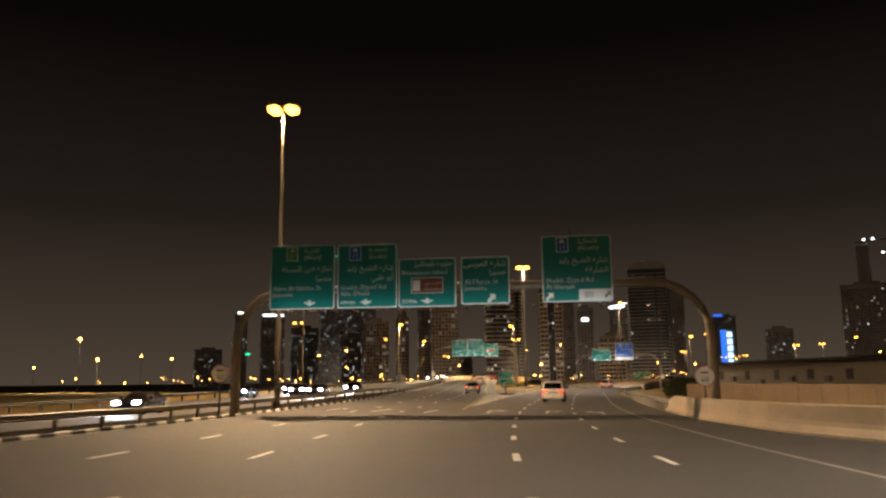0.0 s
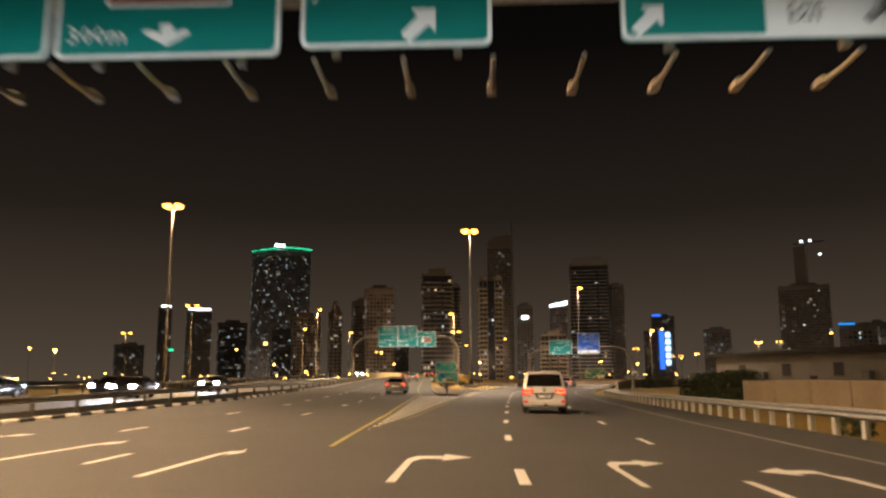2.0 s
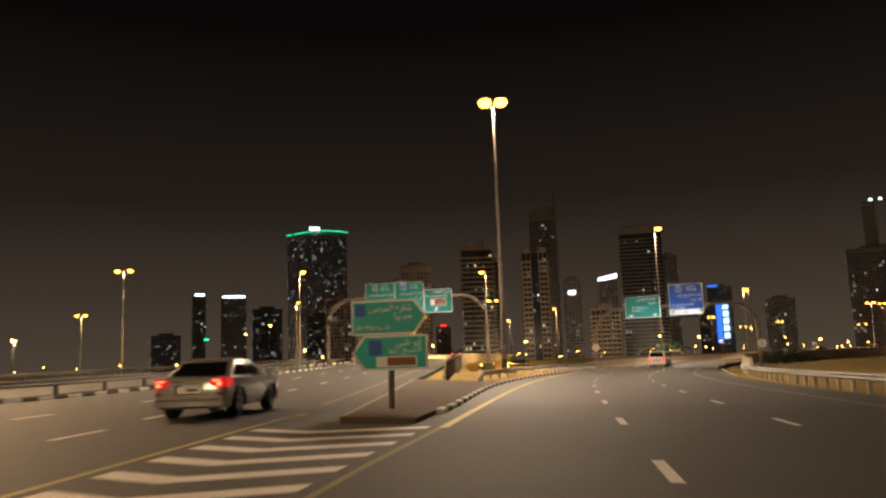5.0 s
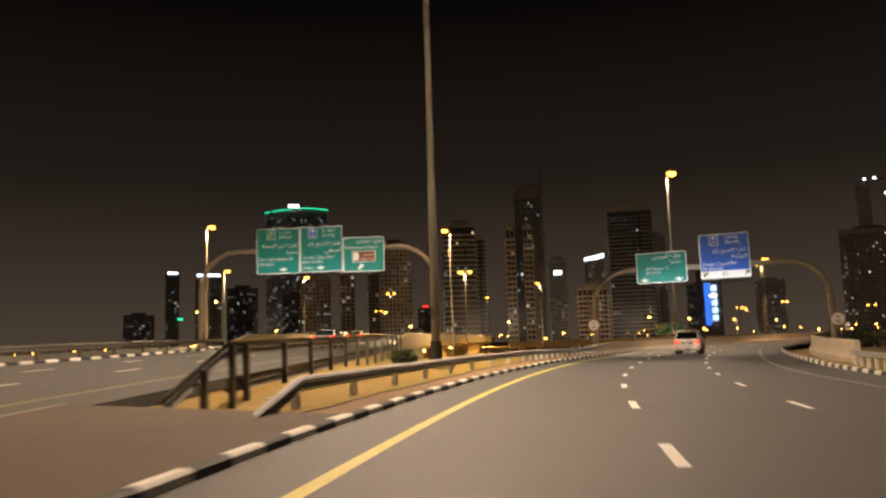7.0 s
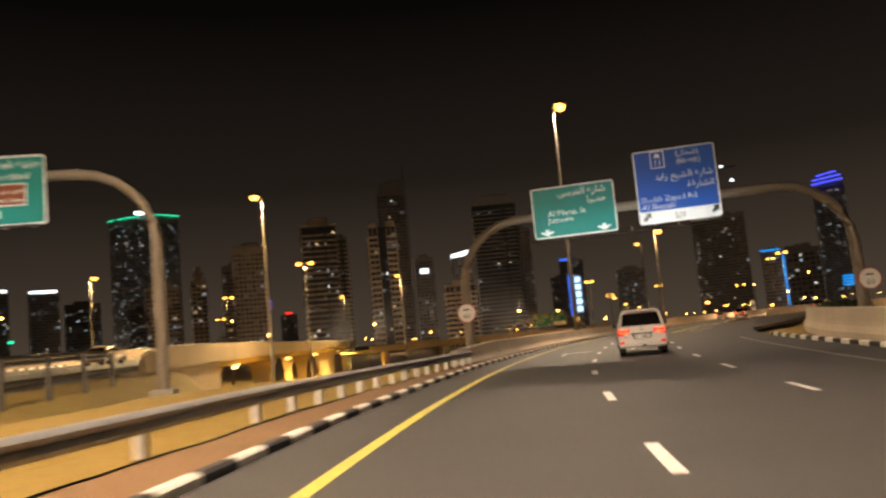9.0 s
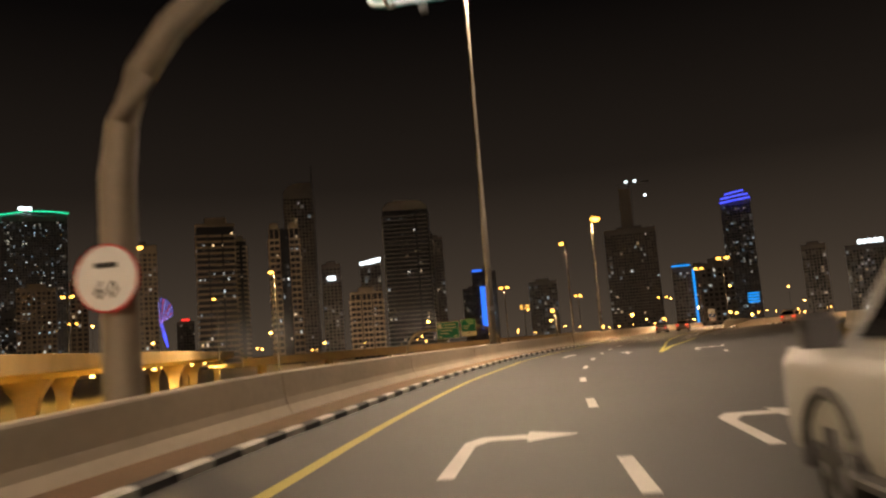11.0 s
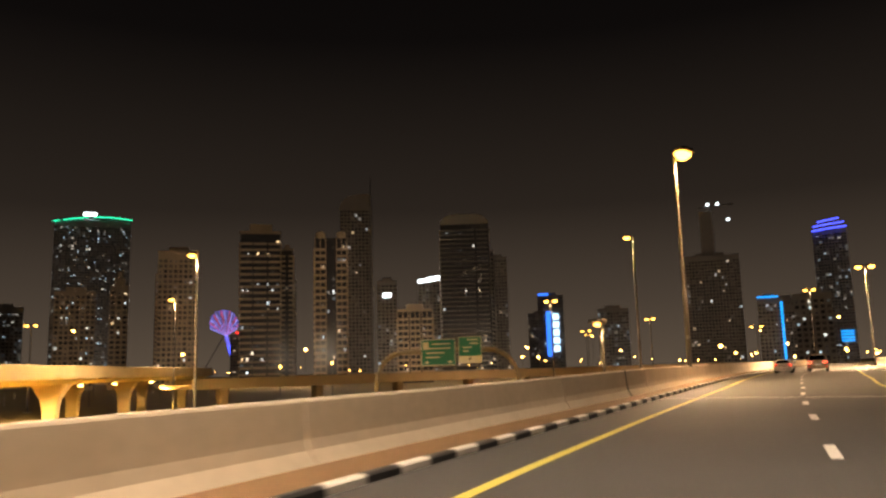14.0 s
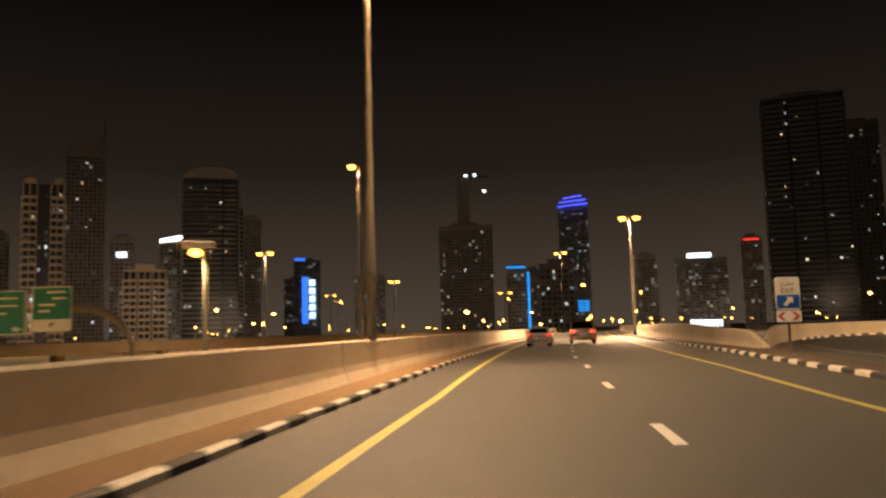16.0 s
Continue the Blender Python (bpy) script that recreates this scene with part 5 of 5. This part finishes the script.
tower(900, 660, 40, 26, 72, facade_b, "distant dark office block with lit rooms", .14)
red = tower(-24, 1165, 20, 16, 46, facade_b, "small block with a red lit sign", .08)
part("red_sign", Mesh().bevelled(-4, 4, -.6, -.1, 57.5, 59.3, .3), led_red, red)

# great wheel with lit spokes
wheel = empty("ferris_wheel", pose(-142, 2265, -9, 0, 0, 5), "giant ferris wheel with blue and violet lit spokes", "ferris wheel")
part("rim", Mesh().tube([(34 * math.cos(radians(a)), 0, 138 + 34 * math.sin(radians(a))) for a in range(-20, 205, 9)], .35, 6, False), led_violet, wheel)
for a in range(-18, 204, 12):
    part("spoke", Mesh().tube([(6, 0, 108), (34 * math.cos(radians(a)), 0, 138 + 34 * math.sin(radians(a)))], [.1, .8], 5),
         (led_spoke, led_pink, led_violet)[(a + 18) // 12 % 3], wheel)
part("leg", Mesh().tube([(6, 0, 108), (12, 0, 84)], [4, 3.5], 8), led_violet, wheel)
part("leg", Mesh().tube([(12, 0, 84), (20, 0, 48)], [3.5, 1.5], 8), led_blue, wheel)
part("leg", Mesh().tube([(0, 0, 108), (-60, 0, 0)], 1.0, 8), pole_steel, wheel)
part("leg", Mesh().tube([(20, 0, 48), (30, 0, 0)], 1.4, 8), pole_steel, wheel)

# street lamps of the district, and low roofs between the towers
for i in range(110):
    x, y = rng.uniform(-330, 520), rng.uniform(380, 760)
    if abs(x - 0.45 * (y - 250)) < 12:
        continue
    bloom_lamp(x, y, rng.choice((1.5, 3.0, 4.0)), rng.uniform(.28, .42))
# added posts with strong fill lights that lift the tower facades
for x, y, k in ((-190, 1130, 1.3), (-120, 700, .25), (-20, 690, .25), (48, 650, .85), (140, 640, .8), (140, 880, .8), (190, 720, .6), (330, 900, .4), (430, 800, .25), (560, 820, .7), (620, 760, .5), (430, 500, .25)):
    bloom_lamp(x, y, 13, .8)
    d = bpy.data.lights.new("tower_fill_light", "POINT")
    d.energy, d.color, d.shadow_soft_size = 48000 * k, SODIUM, 1.0
    new("tower_fill_light", d).location = (x, y, 16)


# ---- things beside the first stretch ----
wall_paint = material("wall_paint", (0.42, 0.34, 0.25), 0.85, grain=0.12, scale=3, stain=0.3, stain_scale=0.25, bump=0.2)
hut_paint = material("hut_paint", (0.36, 0.33, 0.29), 0.8, grain=0.1, scale=3, stain=0.2, stain_scale=0.3)
roof_dark = material("roof_dark", (0.05, 0.045, 0.04), 0.8, grain=0.2, scale=3)
hut = empty("site_building", pose(35.2, 127.5, -1.2, 0, 0, -79), "long low cream site building with a flat dark roof", "building")
part("wall", Mesh().box(0, 46, 0, 8, 0, 4.3), hut_paint, hut)
part("roof", Mesh().bevelled(-.7, 46.8, -.8, 8.6, 4.3, 4.75, .08), roof_dark, hut)
for x in (4.5, 12, 19.5, 27, 34.5, 42):
    w_ = part("window", Mesh().box(x, x + 1.3, -.03, .02, 2.2, 3.4), recess, hut)
    part("window_frame", Mesh().box(x - .08, x + 1.38, -.07, -.031, 2.1, 2.2), sign_back, w_)
for x in (8.6, 23.5, 31.0):
    part("air_conditioner", Mesh().bevelled(x, x + 1.0, -.55, -.05, 1.9, 2.6, .05), sign_back, hut)
part("door", Mesh().box(16.2, 17.2, -.04, .02, .1, 2.2), recess, hut)
for k in range(14):
    panel_m = pose(23.0 + .30 * 3.0 * k, 88.0 - .954 * 3.0 * k, -1.1, 0, 0, -72.5)
    whole("fence_panel", Mesh().bevelled(-1.47, 1.47, -.05, .05, -.3, 1.75 + .03 * (k % 3), .03, panel_m), wall_paint, "plain beige boundary fence panel", "fence", "structure", "fence panels")

# bushes
leaf = material("leaf", (0.055, 0.075, 0.03), 0.7, grain=0.4, scale=5)
twig = material("twig", (0.12, 0.09, 0.06), 0.9)


def bush(m, r, h, n, label):
    ob = empty("bush", m, label, "bush", "bushes")
    q = random.Random(int(r * 100 + n))
    st = Mesh()
    for k in range(6):
        a = q.uniform(0, 6.28)
        st.tube([(0, 0, -.2), (r * .4 * math.cos(a), r * .4 * math.sin(a), h * .5), (r * .7 * math.cos(a), r * .7 * math.sin(a), h * .85)], [.05, .03, .012], 5)
    part("stem", st, twig, ob)
    lv = Mesh()
    for k in range(n):
        a, t, e = q.uniform(0, 6.28), q.random() ** .5, q.uniform(.08, 1)
        rr = r * t * math.sqrt(max(.05, 1 - (e - .35) ** 2 * 1.6))
        c = Vector((rr * math.cos(a) * q.uniform(.75, 1.15), rr * math.sin(a), h * e))
        u = Vector((q.gauss(0, 1), q.gauss(0, 1), q.gauss(0, .7))).normalized() * q.uniform(.10, .2)
        v = u.cross(Vector((q.gauss(0, 1), q.gauss(0, 1), q.gauss(0, 1)))).normalized() * .06
        lv.add([c - u, c + v, c + u, c - v], [(0, 1, 2, 3)])
    tagged(part("leaves", lv, leaf, ob), kind="stuff")
    return ob


for s0, u0, r, h in ((94, 17.2, 2.3, 2.5), (99, 18.6, 2.2, 2.2), (105, 18.0, 2.6, 2.4), (112, 18.4, 2.0, 1.8), (52, 12.6, .8, .7), (58, 12.5, .9, .6), (64, 12.6, .7, .6)):
    p = at(s0, u0)
    bush(pose(p.x, p.y, ground_level(p.x, p.y)), r, h, int(900 * r * h / 3), "dark green scrubby bush on the sandy verge")
bush(pose(6.95, 153.3, ground_level(6.95, 153.3) - .06), .55, .55, 620, "small green bush on the sandy island")
for x, y, r in tuple((at(s1, u1).x, at(s1, u1).y, r1) for s1, u1, r1 in ((212, 15.6, 2.2), (207, 14.6, 1.8), (219, 17.0, 2.4))):
    bush(pose(x, y, ground_level(x, y)), r, 1.9, 700, "dark green scrubby bush on the sandy verge")

# ---- cars ----
car_white = material("car_white", (0.60, 0.61, 0.62), 0.22, grain=0.02, scale=2)
car_silver = material("car_silver", (0.45, 0.45, 0.45), 0.25, 0.6)
car_black = material("car_black", (0.015, 0.015, 0.017), 0.2)
car_sand = material("car_sand", (0.50, 0.42, 0.32), 0.25, 0.4)
car_red = material("car_red", (0.20, 0.015, 0.02), 0.22, 0.3)
tint = material("tinted_glass", (0.008, 0.007, 0.007), 0.06)
rubber = material("rubber", (0.018, 0.018, 0.018), 0.8, grain=0.2, scale=20)
trim_grey = material("trim_grey", (0.05, 0.05, 0.055), 0.5)
chrome = material("chrome", (0.75, 0.76, 0.78), 0.12, 1.0)
rim_metal = material("rim_metal", (0.45, 0.45, 0.47), 0.3, 0.9)
tail_red = material("tail_red", (0.25, 0.005, 0.005), 0.2, emit=(1.0, 0.015, 0.02), power=0.5)
tail_hot = glow("tail_hot", (1.0, 0.16, 0.06), 4.5)
lens_dark = material("lens_dark", (0.16, 0.006, 0.006), 0.15)
head_glow = glow("head_glow", (0.78, 0.88, 1.0), 110)
plate_white = material("plate_white", (0.75, 0.77, 0.78), 0.4)


def ring(x, y0, y1, z, r, n=4):
    """A rounded rectangle at a height: half width x, from y0 to y1."""
    out = []
    for cx_, cy_, a in ((x - r, y1 - r, 0), (-x + r, y1 - r, 90), (-x + r, y0 + r, 180), (x - r, y0 + r, 270)):
        out += [(cx_ + r * math.cos(radians(a + 90 * k / n)), cy_ + r * math.sin(radians(a + 90 * k / n)), z) for k in range(n + 1)]
    return out


def wheel_at(parent, x, y, r, w):
    s = 1 if x > 0 else -1
    tyre = part("wheel", Mesh().tube([(x - s * w, y, r), (x - s * w + s * .03, y, r), (x - s * .03, y, r), (x, y, r)], [r * .93, r, r, r * .92], 22), rubber, parent, "black rubber tyre", smooth=True)
    part("rim", Mesh().tube([(x - s * .02, y, r), (x + s * .012, y, r)], [r * .66, r * .62], 18), rim_metal, tyre)
    for k in range(5):
        a = radians(72 * k)
        part("spoke", Mesh().box(-.02, .02, -.05, .05, 0, r * .6, Matrix.Translation((x + s * .012, y, r)) @ Matrix.Rotation(a, 4, "X")), trim_grey, tyre)
    part("arch", Mesh().tube([(x + s * .006, y + (r + .07) * math.cos(radians(a)), r + (r + .07) * math.sin(radians(a))) for a in range(-10, 191, 20)], .05, 6), trim_grey, parent)


def car(name, m, label, paint, kind="sedan", lights="tail", group="cars on the road"):
    ob = empty(name, m, label, "car", group)
    if kind == "suv":
        W, y0, y1 = .985, -2.47, 2.45
        body = [(.88, -2.38, 2.36, .34), (.95, -2.47, 2.44, .40), (.975, -2.47, 2.45, .50), (.985, -2.44, 2.45, .56), (.985, -2.44, 2.45, .80), (.985, -2.43, 2.42, 1.02), (.965, -2.41, 2.30, 1.15)]
        cab = [(.955, -2.41, 1.42, 1.13), (.935, -2.36, 1.15, 1.27), (.865, -2.18, .76, 1.60), (.825, -2.10, .62, 1.75), (.75, -2.04, .46, 1.85), (.58, -1.85, .25, 1.895)]
        wr, wx, wy, belt, top = .395, .975, (-1.40, 1.47), 1.19, 1.74
        y0 = -2.44
    else:
        W, y0, y1 = .90, -2.30, 2.28
        body = [(.80, -2.2, 2.2, .24), (.88, -2.28, 2.27, .40), (.90, -2.30, 2.28, .62), (.885, -2.28, 2.22, .82), (.85, -2.2, 2.0, .95)]
        cab = [(.84, -1.95, 1.15, .93), (.80, -1.72, .95, 1.04), (.68, -1.25, .42, 1.32), (.62, -1.05, .25, 1.41), (.5, -.85, .05, 1.45)]
        wr, wx, wy, belt, top = .33, .895, (-1.32, 1.36), .99, 1.33
    shell = part("body", Mesh().sweep([ring(x, a, b, z, .16 if kind == "suv" else .22 if z > .4 else .15) for x, a, b, z in body]), paint, ob, smooth=True)
    part("cabin", Mesh().sweep([ring(x, a, b, z, .16) for x, a, b, z in cab]), paint, ob, smooth=True)

    def prof(z):
        zz = [c[3] for c in cab]
        return [float(np.interp(z, zz, [c[i] for c in cab])) for i in range(3)]
    (xa, ra, fa), (xb, rb, fb) = prof(belt + .02), prof(top)
    e = .012
    part("rear_window", Mesh().add([(-xa + .13, ra - e, belt + .03), (xa - .13, ra - e, belt + .03), (xb - .12, rb - e, top), (-xb + .12, rb - e, top)], [(0, 1, 2, 3)]), tint, ob)
    part("windscreen", Mesh().add([(-xa + .12, fa + e, belt + .03), (xa - .12, fa + e, belt + .03), (xb - .11, fb + e, top), (-xb + .11, fb + e, top)], [(3, 2, 1, 0)]), tint, ob)
    n = 3 if kind == "suv" else 2
    for sx in (-1, 1):
        for k in range(n):
            t0, t1 = .03 + k / n * .95, (k + 1) / n * .95
            b0, b1, c0, c1 = ra + .2 + (fa - ra - .42) * t0, ra + .2 + (fa - ra - .42) * t1, rb + .16 + (fb - rb - .3) * t0, rb + .16 + (fb - rb - .3) * t1
            part("side_window", Mesh().add([(sx * (xa + e), b0, belt + .04), (sx * (xa + e), b1, belt + .04), (sx * (xb + e), c1, top - .03), (sx * (xb + e), c0, top - .03)], [(0, 1, 2, 3)]), tint, ob)
            if k:
                part("door_handle", Mesh().bevelled(sx * W - .02, sx * W + .03, b0 + .08, b0 + .26, belt - .24, belt - .2, .01), chrome, ob)
        part("mirror", Mesh().bevelled(sx * (W + .13) - .12, sx * (W + .13) + .12, fa - .28, fa - .14, belt - .02, belt + .2, .04), trim_grey if kind == "suv" else paint, ob)
        for y in wy:
            wheel_at(ob, sx * wx, y, wr, .24)
        # lamps
        zt = belt - (.205 if kind == "suv" else .14)
        lw = .42 if kind == "suv" else .38
        xl = sorted((sx * (W - .03), sx * (W - .03 - lw)))
        lit = tail_red if lights == "tail" else lens_dark
        # a wedge that narrows towards the tailgate and wraps round the corner
        xo, xi, dz = sx * (W + .005), sx * (W - lw), .115
        sec = lambda x, y, a, b: [(x, y, zt - a), (x, y, zt + b), (x, y + .2, zt + b), (x, y + .2, zt - a)]
        secs = [sec(xo, y0 + .30, .08, .10), sec(xo - sx * .03, y0 + .10, .12, dz), sec(xo - sx * .11, y0 - .015, .13, dz), sec(xo - sx * .24, y0 - .03, .11, .10), sec(xi, y0 - .022, .035, .065)]
        if kind == "suv":
            xi = sx * .49
            secs = [sec(xo, y0 + .34, .12, .12), sec(xo - sx * .015, y0 + .10, .14, .14), sec(xo - sx * .07, y0 - .012, .14, .14), sec(xo - sx * .2, y0 - .022, .135, .135), sec(xi, y0 - .02, .04, .12)]
        tail = part("tail_lamp", Mesh().sweep(secs[::sx] if sx > 0 else secs), lit, ob)
        if lights == "tail" and kind == "suv":
            xe = (xo - sx * .06, xi + sx * .07)
            part("lamp_bar", Mesh().bevelled(min(xe), max(xe), y0 - .034, y0 - .012, zt + .075, zt + .105, .008), tail_hot, tail)
            part("lamp_bar", Mesh().bevelled(min(xo - sx * .06, xo - sx * .23), max(xo - sx * .06, xo - sx * .23), y0 - .034, y0 - .012, zt - .045, zt - .005, .008), tail_hot, tail)
            part("lamp_bar", Mesh().tube([(xo - sx * .25, y0 - .03, zt - .055), (xi + sx * .1, y0 - .03, zt - .03), (xi + sx * .11, y0 - .03, zt + .05)], [.022, .028, .012], 8), tail_hot, tail)
        elif lights == "tail":
            part("lamp_bar", Mesh().bevelled(min(xo - sx * .12, xi + sx * .06), max(xo - sx * .12, xi + sx * .06), y0 - .042, y0 - .02, zt + .035, zt + .062, .008), tail_hot, tail)
            part("lamp_bar", Mesh().tube([(xo - sx * .17, y0 - .02, zt - .04), (xo - sx * .17, y0 - .045, zt - .04)], [.05, .035], 12), tail_hot, tail)
        xh = sorted((sx * (W - .05), sx * (W - .45)))
        part("head_lamp", Mesh().bevelled(xh[0], xh[1], y1 - .25, y1 + .01, belt - .30, belt - .12, .03), head_glow if lights == "head" else chrome, ob)
        # SUV reflectors get emission, standing in for the headlights they throw back
        part("reflector", Mesh().box(sorted((sx * (W - .06), sx * (W - .24)))[0], sorted((sx * (W - .06), sx * (W - .24)))[1], y0 - (.036 if kind == "suv" else .012), y0, .50 if kind == "suv" else .57, .60 if kind == "suv" else .62), tail_red if kind == "suv" and lights == "tail" else lens_dark, ob)
    if kind == "suv":
        part("bumper", Mesh().bevelled(-W + .05, W - .05, y0 - .06, y0 + .2, .33, .485, .03), paint, ob)
        part("bumper_strip", Mesh().bevelled(-W + .05, W - .05, y0 - .068, y0 - .04, .345, .385, .008), trim_grey, ob)
        part("tailgate_gap", Mesh().box(-W + .2, W - .2, y0 - .064, y0 - .02, .478, .49), trim_grey, ob)
        part("plate_recess", flat([(-.44, .93), (-.34, .67), (.34, .67), (.44, .93)], y0 - .02, .03), chrome, ob)
        pl = part("number_plate", Mesh().box(-.28, .28, y0 - .036, y0 - .021, .715, .845), plate_white, ob)
        part("plate_bar", Mesh().box(-.25, -.19, y0 - .04, y0 - .037, .75, .81), trim_grey, pl)
        for k in range(5):
            part("plate_bar", Mesh().box(-.01 + .05 * k, .025 + .05 * k, y0 - .04, y0 - .037, .745, .815), trim_grey, pl)
        part("chrome_strip", Mesh().bevelled(-.5, .5, y0 - .05, y0 - .012, .905, .945, .008), chrome, ob)
        part("badge", Mesh().tube([(.09 * math.cos(radians(a)), y0 + .005, 1.08 + .05 * math.sin(radians(a))) for a in range(0, 361, 30)], .012, 6), chrome, ob)
        part("badge", Mesh().tube([(.04 * math.cos(radians(a)), y0 + .003, 1.085 + .045 * math.sin(radians(a))) for a in range(0, 361, 30)], .010, 6), chrome, ob)
        part("model_script", Mesh().box(-.76, -.60, y0 - .012, y0 + .004, .775, .80), trim_grey, ob)
        part("tow_hook", Mesh().bevelled(-.02, .14, y0 - .10, y0 - .06, .345, .455, .02), trim_grey, ob)
        part("spoiler", Mesh().bevelled(-.70, .70, -2.19, -1.92, 1.79, 1.865, .03), paint, ob)
        part("spoiler_lamp", Mesh().box(-.15, .15, -2.196, -2.19, 1.81, 1.825), lens_dark, ob)
        part("exhaust", Mesh().tube([(.62, y0 + .02, .27), (.62, y0 + .4, .29)], .035, 10), trim_grey, ob)
        part("axle", Mesh().tube([(-.8, -1.4, .36), (.8, -1.4, .36)], .06, 8), trim_grey, ob)
        for sx in (-1, 1):
            part("roof_rail", Mesh().tube([(sx * .66, -1.7, 1.87), (sx * .68, -1.5, 1.94), (sx * .68, .1, 1.94), (sx * .66, .3, 1.87)], .025, 6), chrome, ob)
            part("side_step", Mesh().bevelled(sx * .98 - .1, sx * .98 + .1, -.95, 1.0, .36, .42, .02), trim_grey, ob)
            part("mud_flap", Mesh().box(sx * .85 - .13, sx * .85 + .13, -1.87, -1.85, .14, .42), rubber, ob)
    else:
        part("bumper", Mesh().bevelled(-W + .06, W - .06, y0 - .05, y0 + .2, .30, .52, .03), paint, ob)
        part("bumper_strip", Mesh().box(-W + .14, W - .14, y0 - .058, y0 - .051, .43, .475), trim_grey, ob)
        part("plate_recess", Mesh().bevelled(-.36, .36, y0 - .018, y0 + .01, belt - .40, belt - .17, .02), chrome, ob)
        pl = part("number_plate", Mesh().box(-.26, .26, y0 - .03, y0 - .019, belt - .37, belt - .24), plate_white, ob)
        part("plate_bar", Mesh().box(-.05, .22, y0 - .034, y0 - .031, belt - .335, belt - .275), trim_grey, pl)
        part("boot_line", Mesh().box(-.55, .55, y0 - .012, y0 - .004, belt - .12, belt - .1), chrome, ob)
    return ob


def on_road(s, u, turn=0.0):
    return facing(s, u, 0, turn)


car("white_suv", on_road(74.75, 2.78, -1.5), "white four-wheel-drive with red tail lights lit", car_white, "suv")
p = left_place(108.5, 3.6)
car("grey_sedan", pose(p.x, p.y, p.z, 0, 0, -3), "silver grey sedan with tail lights lit", car_silver, "sedan")
car("white_sedan", on_road(324, -1.5), "white sedan with red tail lights lit", car_white, "sedan")
car("silver_suv", on_road(327, 1.75), "pale silver four-wheel-drive with tail lights lit", car_sand, "suv")
p = left_place(180, 3.3)
car("silver_sedan", pose(p.x, p.y, p.z, 0, 0, -2), "silver sedan with tail lights lit", car_silver, "sedan")
p = left_place(214, 6.4)
car("pale_sedan", pose(p.x, p.y, p.z, 0, 0, -6), "pale sedan with red tail lights lit", car_sand, "sedan")
p = left_place(246, 3.2)
car("black_jeep", pose(p.x, p.y, p.z, 0, 0, -10), "black boxy four-wheel-drive with tail lights", car_black, "suv")
car("pearl_suv", on_road(187, 2.7), "pearl white four-wheel-drive with red tail lights lit", car_white, "suv")
car("sand_suv", on_road(303.5, 18.2, -16), "gold four-wheel-drive with tail lights lit", car_sand, "suv")
for y, d, pt, kd in ((52, 4, car_black, "sedan"), (88, 10, car_black, "sedan"), (92, 3, car_black, "sedan"), (96, 6.5, car_black, "sedan"), (102, 9.5, car_black, "sedan"), (108, 3.5, car_black, "sedan"),
                     (236, 5, car_silver, "sedan"), (248, 8, car_black, "sedan"), (262, 3.5, car_silver, "sedan"), (276, 7, car_white, "suv"), (290, 4, car_sand, "sedan"), (306, 7.5, car_black, "sedan")):
    q = opp_place(y, d)
    car("oncoming_car", pose(q.x, q.y, q.z, 0, 0, 180), "oncoming car with bright white headlights", pt, kd, "head", "oncoming cars")
    if y < 109:
        beam = lamp_light("headlight_beam", (q.x, q.y - 2.6, q.z + .75), 2200, (.70, .84, 1.0), .12, 75)
        beam.matrix_world = look((q.x, q.y - 2.6, q.z + .75), (q.x, q.y - 20, q.z - .3))
